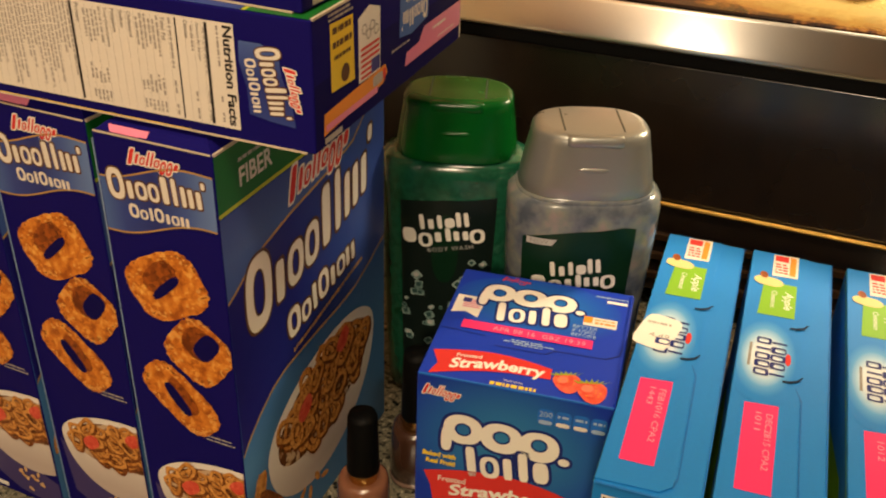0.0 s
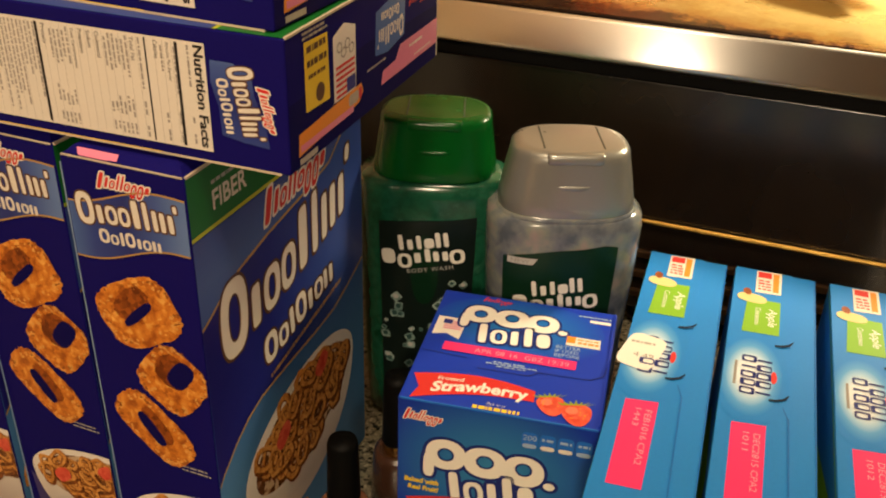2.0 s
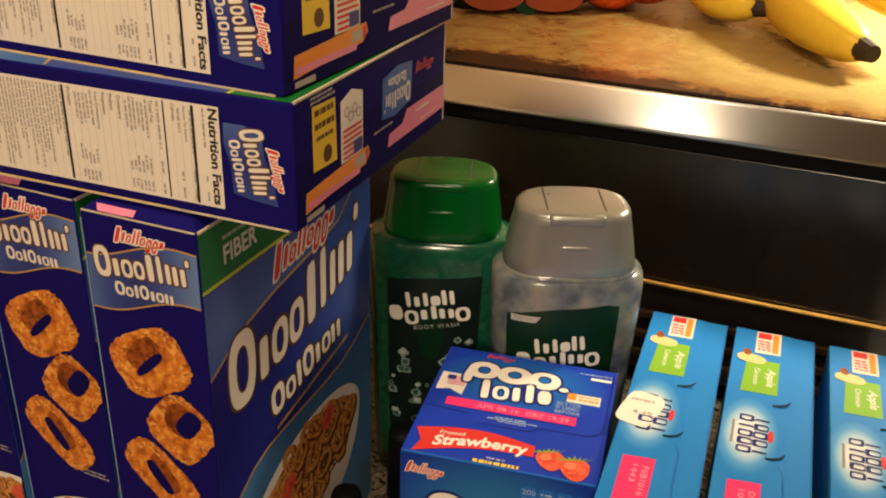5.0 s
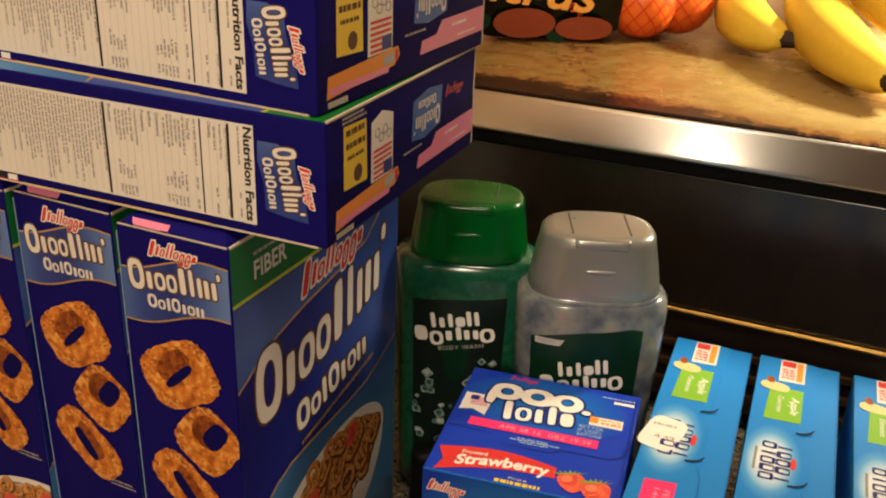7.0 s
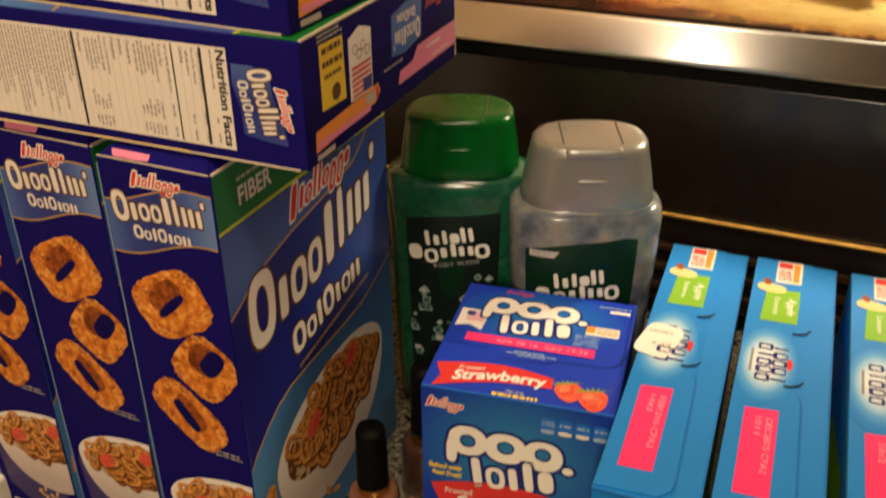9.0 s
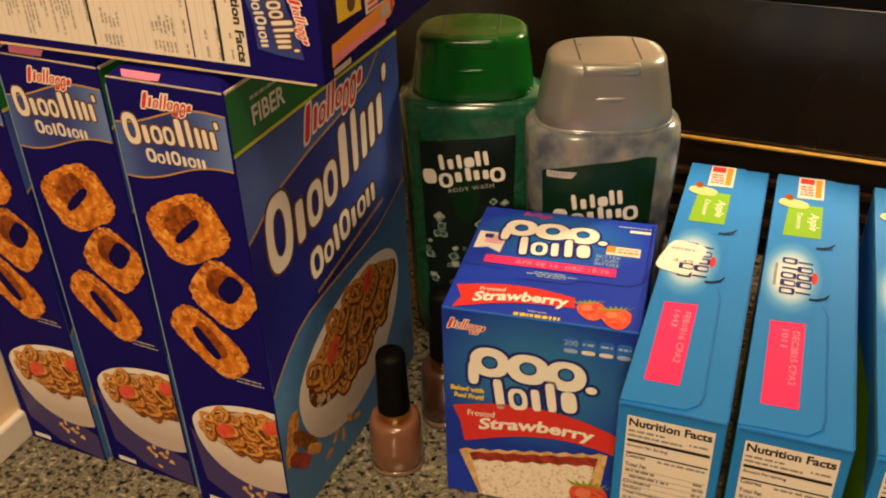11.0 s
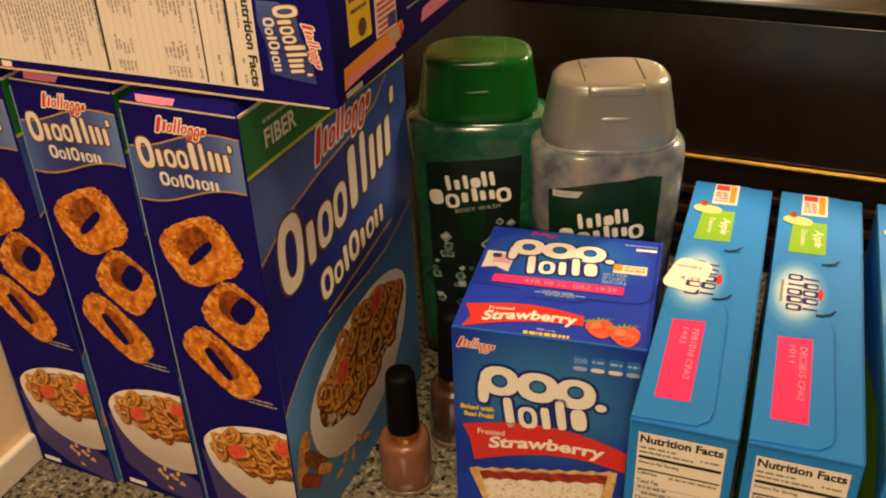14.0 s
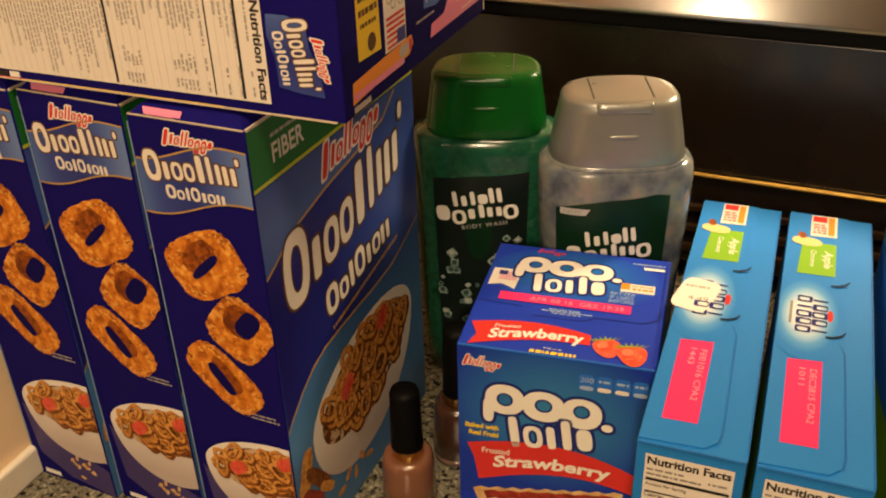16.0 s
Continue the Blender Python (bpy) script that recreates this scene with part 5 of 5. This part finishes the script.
def green_bottle():
    t = thing("body_wash_bottle", pose(0.0072, 0.570, 0, 0, 0, -3), "translucent green body wash bottle with a green cap", "bottle", "body wash bottles")
    sec = [(0.0, 0.038, 0.022), (0.006, 0.043, 0.026), (0.05, 0.045, 0.027), (0.11, 0.0465, 0.029), (0.16, 0.0485, 0.030), (0.178, 0.0490, 0.030), (0.186, 0.047, 0.029), (0.189, 0.040, 0.026)]
    part("bottle", loft(sec, 56, 2.7), GREEN_BOTTLE, t, "green translucent bottle body", smooth=True)
    cap_with_lid(t, 0.189, 0.2290, 0.0390, 0.0285, 0.0335, 0.0250, GREEN_CAP, "bright green flip cap")
    part("label", wrap(sec, 0.02, 0.164, 33, top=lambda g: 0.003 * g, power=2.7, off=-4.5), LABEL_BLACK, t, "dark label with pale ice cubes", smooth=True)
    f = spring_mark(t, -0.0312, -21.0, 142.0, 1.0, 3)
    ink(t, f, "label_lettering", [moved(fitted(lettering("BODY WASH", 3, 0.0, 0, 1.2), 0, 0, 30, 3.0), du=-15, dv=125.4, turn=9)], SOFT_GREY, 3)
    ink(t, f, "green_glow", [oval(-4, 128, 9, 26, 0, 2.2, 24)], LABEL_GREEN, 0)
    rnd = random.Random(5)
    for k in range(46):
        u = rnd.uniform(-31, 22)
        v = rnd.uniform(30, 121 - (18 if -16 < u < 8 else 0))
        r, turn = rnd.uniform(1.4, 3.4), rnd.uniform(0, 90)
        cube = ink(t, f, "ice_cube", [oval(u, v, r, r * rnd.uniform(0.8, 1.0), turn, 4.5, 16, 0.1, k)], ICE, 2)
        ink(cube, f, "cube_face", [oval(u - 0.1 * r, v + 0.1 * r, r * 0.55, r * 0.5, turn, 4.0, 12)], ICE_DARK if k % 3 else SOFT_GREY, 3)
    bend_prints(t, sec, 2.7, -0.0312)
    return t


def silver_bottle():
    t = thing("body_wash_bottle", pose(0.0870, 0.537, 0, 0, 0, 1), "pearly clear body wash bottle with a silver cap", "bottle", "body wash bottles")
    sec = [(0.0, 0.036, 0.022), (0.006, 0.041, 0.026), (0.05, 0.043, 0.028), (0.10, 0.0450, 0.030), (0.150, 0.0475, 0.031), (0.172, 0.0480, 0.031), (0.179, 0.0470, 0.030), (0.183, 0.042, 0.027)]
    part("bottle", loft(sec, 56, 2.8), GEL_BOTTLE, t, "pearly gel seen through the bottle", smooth=True)
    cap_with_lid(t, 0.183, 0.2240, 0.0415, 0.0285, 0.0340, 0.0255, SILVER_CAP, "matt silver flip cap")
    part("neck_ring", loft([(0.1785, 0.0435, 0.0290), (0.1838, 0.0426, 0.0286)], 56, 2.8), GEL_BOTTLE, t, "", smooth=True)
    part("label", wrap(sec, 0.02, 0.163, 39, top=lambda g: 0.006 * g - (0.012 * (g - 0.7) if g > 0.7 else 0), power=2.8, off=-8.0), LABEL_GREEN, t, "dark green front label", smooth=True)
    f = spring_mark(t, -0.0322, -20.5, 131.5, 0.97, 3)
    new_tag = ink(t, f, "new_tag", [[[(-36 + 1.5 * i, 153.6) for i in range(11)] + [(-36 + 1.8 * i, 158) for i in range(11)], [(i, i + 1, 12 + i, 11 + i) for i in range(10)]]], SOFT_GREY, 3, "silver flash on the label")
    ink(new_tag, f, "flash_lettering", [fitted(lettering("NEW", 3, 0.0), -34, 154.6, -23, 157.2)], GREY_INK, 4)
    bend_prints(t, sec, 2.8, -0.0322)
    return t


ICE_DARK = material("dark_ice_print", (0.03, 0.075, 0.07), 0.3, bump=0.02)
SOFT_GREY = material("soft_grey_ink", (0.45, 0.44, 0.42), 0.4, bump=0.02)
green_bottle()
silver_bottle()


# ---- nail polish ----
def nail_polish(m, label, lacquer):
    t = thing("nail_polish_bottle", m, label, "nail polish", "nail polish bottles")
    sec = [(0.0, 0.0150, 0.0150), (0.0015, 0.0166, 0.0166), (0.020, 0.0163, 0.0163), (0.036, 0.0156, 0.0156), (0.0405, 0.0148, 0.0148), (0.0425, 0.0132, 0.0132), (0.0428, 0.0105, 0.0105), (0.0415, 0.0092, 0.0092)]
    part("glass_body", loft(sec, 32, 2.3), lacquer, t, "pinkish lacquer in a glass bottle", smooth=True)
    part("base_glass", loft([(0.0, 0.0158, 0.0158), (0.0012, 0.0169, 0.0169), (0.004, 0.0170, 0.0170), (0.0045, 0.0166, 0.0166)], 32, 2.3), POLISH_GLASS, t, "", smooth=True)
    part("collar", loft([(0.0405, 0.0086, 0.0086), (0.0500, 0.0086, 0.0086)], 24, 2), COLLAR, t, "shiny gold collar")
    part("cap", loft([(0.0495, 0.0094, 0.0094), (0.051, 0.0098, 0.0098), (0.095, 0.0088, 0.0088), (0.098, 0.0078, 0.0078)], 28, 2.2), BLACK_CAP, t, "tall black cap", smooth=True)
    return t


# darker copy of the lacquer: the shade behind the pastry box is in its colour
POLISH_SHADED = material("shaded_nail_polish", (0.045, 0.020, 0.012), 0.2, dark=0.9, scale=40, bump=0.0, coat=0.8)
POLISH_GLASS = material("thick_bottle_glass", (0.30, 0.19, 0.14), 0.1, bump=0.0, coat=1.0, through=0.4)
nail_polish(pose(-0.0425, 0.4260, 0) @ Matrix.Diagonal((1.0, 1.0, 0.86, 1)), "beige nail polish bottle with black cap on granite", POLISH)
nail_polish(pose(-0.0125, 0.4680, 0), "nail polish bottle half hidden behind the pastry box, darkened for its shade", POLISH_SHADED)


# ---- fruit on the oven ----
def banana(pts, radius, label):
    """A banana along a bent line: tapered, five-sided and soft-edged, with a dark tip and a stem."""
    t = thing("banana", pose(0, 0, 0), label, "banana", "bananas on the oven")
    n, m = 26, 20
    P = [Vector(p) for p in pts]

    def curve(s):
        a, b, c = P
        return a * (1 - s) ** 2 + b * 2 * s * (1 - s) + c * s * s
    bm, rings = bmesh.new(), []
    for i in range(n + 1):
        s = i / n
        d = (curve(min(1, s + 0.01)) - curve(max(0, s - 0.01))).normalized()
        side = d.cross(Vector((0, 0, 1))).normalized()
        up = side.cross(d)
        r = radius * min(1.0, (math.sin(math.pi * (0.06 + 0.88 * s)) ** 0.55) * 1.02)
        if s < 0.06:
            r = radius * (0.30 + 4.5 * s)
        if s > 0.93:
            r = radius * max(0.30, 0.62 - 4.0 * (s - 0.93))
        ring_ = []
        for k in range(m):
            a = 2 * math.pi * k / m
            q = r * (1 + 0.045 * math.cos(5 * a))
            ring_.append(bm.verts.new(curve(s) + side * (q * math.cos(a)) + up * (q * math.sin(a))))
        rings.append(ring_)
    for r1, r2 in zip(rings, rings[1:]):
        for k in range(m):
            bm.faces.new((r1[k], r1[(k + 1) % m], r2[(k + 1) % m], r2[k]))
    bm.faces.new(rings[0][::-1])
    bm.faces.new(rings[-1])
    part("peel", bm, BANANA, t, "ripe yellow peel with faint brown marks", smooth=True)
    d = (P[0] - P[1]).normalized()
    bm = bmesh.new()
    bmesh.ops.create_cone(bm, cap_ends=True, segments=12, radius1=radius * 0.34, radius2=radius * 0.24, depth=radius * 0.5)
    bm.transform(Matrix.Translation(P[0] + d * radius * 0.16) @ d.to_track_quat("Z", "Y").to_matrix().to_4x4())
    part("tip", bm, TIP, t, "dark dry tip")
    return t


BANANA = material("banana_peel", (0.70, 0.48, 0.035), 0.45, dark=0.8, scale=22, bump=0.05, fine=160)
TIP = material("dark_banana_tip", (0.035, 0.022, 0.012), 0.7, bump=0.3)
S = OV_T
banana(((0.286, 0.880, S + 0.021), (0.222, 0.930, S + 0.024), (0.318, 1.110, S + 0.060)), 0.0255, "ripe yellow banana lying on the oven's top")
banana(((0.326, 0.728, S + 0.022), (0.290, 0.880, S + 0.028), (0.375, 1.110, S + 0.065)), 0.0285, "ripe yellow banana leaning on its neighbour")
banana(((0.375, 0.760, S + 0.045), (0.345, 0.900, S + 0.072), (0.400, 1.080, S + 0.100)), 0.0255, "ripe yellow banana on top of the bunch")


def citrus_bag():
    t = thing("citrus_bag", pose(0.138, 0.985, OV_T, 0, 0, 8), "orange mesh bag of citrus fruit with a black label", "fruit bag")
    rnd = random.Random(8)
    spots = [(0.022, -0.030, 0.034), (-0.10, -0.01, 0.034), (-0.045, -0.02, 0.036), (0.012, -0.005, 0.036), (0.062, -0.02, 0.037), (-0.07, 0.045, 0.036), (-0.01, 0.05, 0.035), (0.05, 0.045, 0.036), (-0.04, 0.01, 0.088), (0.025, 0.012, 0.090)]
    for x, y, z in spots:
        bm = bmesh.new()
        bmesh.ops.create_uvsphere(bm, u_segments=24, v_segments=14, radius=0.036)
        for v in bm.verts:
            v.co = Vector((v.co.x, v.co.y, v.co.z * 0.92)) + Vector((x, y, z))
        part("orange", bm, ORANGE_PEEL, t, "bright orange citrus fruit", smooth=True)
    # netting: crossing threads over the fruit
    net = bmesh.new()
    for x, y, z in spots[:5] + spots[8:]:
        for sgn in (-1, 1):
            for k in range(14):
                ph = 2 * math.pi * k / 14
                last = None
                for j in range(13):
                    s = -1.2 + 2.4 * j / 12
                    a = ph + sgn * s * 0.8
                    r = 0.0365
                    p = Vector((x + r * math.cos(s) * math.cos(a), y + r * math.cos(s) * math.sin(a), z + 0.92 * r * math.sin(s)))
                    nrm = Vector((math.cos(s) * math.cos(a), math.cos(s) * math.sin(a), math.sin(s)))
                    side = nrm.cross(Vector((-math.sin(a), math.cos(a), 0.8 * sgn))).normalized() * 0.0006
                    pair = (net.verts.new(p + side + nrm * 0.0006), net.verts.new(p - side + nrm * 0.0006))
                    if last:
                        net.faces.new((last[0], last[1], pair[1], pair[0]))
                    last = pair
    part("mesh_net", net, NET, t, "red plastic netting")
    # the label hangs over the front of the bag
    bm, rows = bmesh.new(), []
    for j in range(9):
        line = []
        for i in range(21):
            z = 0.003 + 0.010 * abs(i / 10 - 1) ** 2 * (1 - j / 8) + 0.100 * j / 8
            x = -0.170 + 0.165 * i / 20
            y = -0.052 - 0.006 * math.sin(math.pi * j / 8) + 0.0025 * math.sin(i * 1.3 + j)
            line.append(bm.verts.new((x, y, z + 0.002 * math.sin(i * 0.9))))
        rows.append(line)
    for p, q in zip(rows, rows[1:]):
        for i in range(20):
            bm.faces.new((p[i], p[i + 1], q[i + 1], q[i]))
    label = part("label", bm, BAG_BLACK, t, "glossy black plastic label with orange words", smooth=True)
    f = face_of((0, -0.0625, 0), (1, 0, 0), (0, 0, 1))
    ink(label, f, "label_lettering", [moved(fitted(lettering("Citrus", 12, 0.02, 0.2), 0, 0, 140, 36), du=-172, dv=43, turn=-6)], GOLD_WORDS, 3, "slanted golden letters")
    ink(label, f, "printed_fruit", [oval(-100, 19, 30, 14, 0, 2.1, 28)], FRUIT_PRINT, 2, "dull orange fruit printed on the label")
    ink(label, f, "printed_fruit", [oval(-42, 15, 28, 11, 0, 2.1, 28)], FRUIT_PRINT, 3)
    ink(label, f, "printed_leaf", [oval(-146, 18, 14, 9, 20, 2, 20), oval(-70, 7, 10, 5, -20, 2, 20)], LABEL_GREEN, 1)
    return t


ORANGE_PEEL = material("orange_peel", (0.72, 0.14, 0.010), 0.36, dark=0.88, scale=60, bump=0.25, fine=900)
NET = material("red_netting", (0.60, 0.045, 0.012), 0.4, bump=0.0)
BAG_BLACK = material("black_bag_plastic", (0.004, 0.005, 0.003), 0.16, scale=40, bump=0.1)
GOLD_WORDS = material("golden_bag_ink", (0.72, 0.34, 0.06), 0.3, dark=0.7, scale=60, bump=0.02)
FRUIT_PRINT = material("dull_orange_print", (0.20, 0.04, 0.014), 0.35, dark=0.7, scale=50, bump=0.02)
citrus_bag()

# ---- lamps that light the place ----
GLOW = bpy.data.materials.new("lamp_glass")
GLOW.use_nodes = True
GLOW.node_tree.nodes["Principled BSDF"].inputs["Emission Color"].default_value = (1, 0.76, 0.46, 1)
GLOW.node_tree.nodes["Principled BSDF"].inputs["Emission Strength"].default_value = 6.0


def ceiling_lamp():
    x, y, z = CEILING_LAMP
    t = thing("ceiling_lamp", pose(x, y, z), "round warm white ceiling lamp", "lamp")
    part("base", loft([(0.09, 0.15, 0.15), (0.13, 0.16, 0.16)], 32, 2), CAULK, t)
    part("diffuser", loft([(0.03, 0.10, 0.10), (0.05, 0.14, 0.14), (0.09, 0.15, 0.15)], 32, 2), GLOW, t, "glowing glass diffuser", smooth=True)


def pendant_lamp():
    """An unseen globe on a cord, made up as the low light's source and hung just behind it."""
    away = (Vector(ADDED_LOW_LAMP) - Vector((0.0, 0.5, 0.15))).normalized() * 0.13
    x, y, z = Vector(ADDED_LOW_LAMP) + away
    t = thing("pendant_lamp", pose(x, y, z), "added unseen lamp, a warm white globe hanging from the ceiling", "lamp")
    part("globe", loft([(0.11 * math.sin(a), max(0.004, 0.11 * math.cos(a)), max(0.004, 0.11 * math.cos(a))) for a in np.linspace(-1.5, 1.45, 15)], 28, 2), GLOW, t, "glowing glass globe", smooth=True)
    part("cord", loft([(0.10, 0.004, 0.004), (1.53 - z, 0.004, 0.004)], 10, 2), BLACK_CAP, t)
    part("canopy", loft([(1.525 - z, 0.05, 0.05), (1.55 - z, 0.055, 0.055)], 24, 2), CAULK, t)


ceiling_lamp()
pendant_lamp()
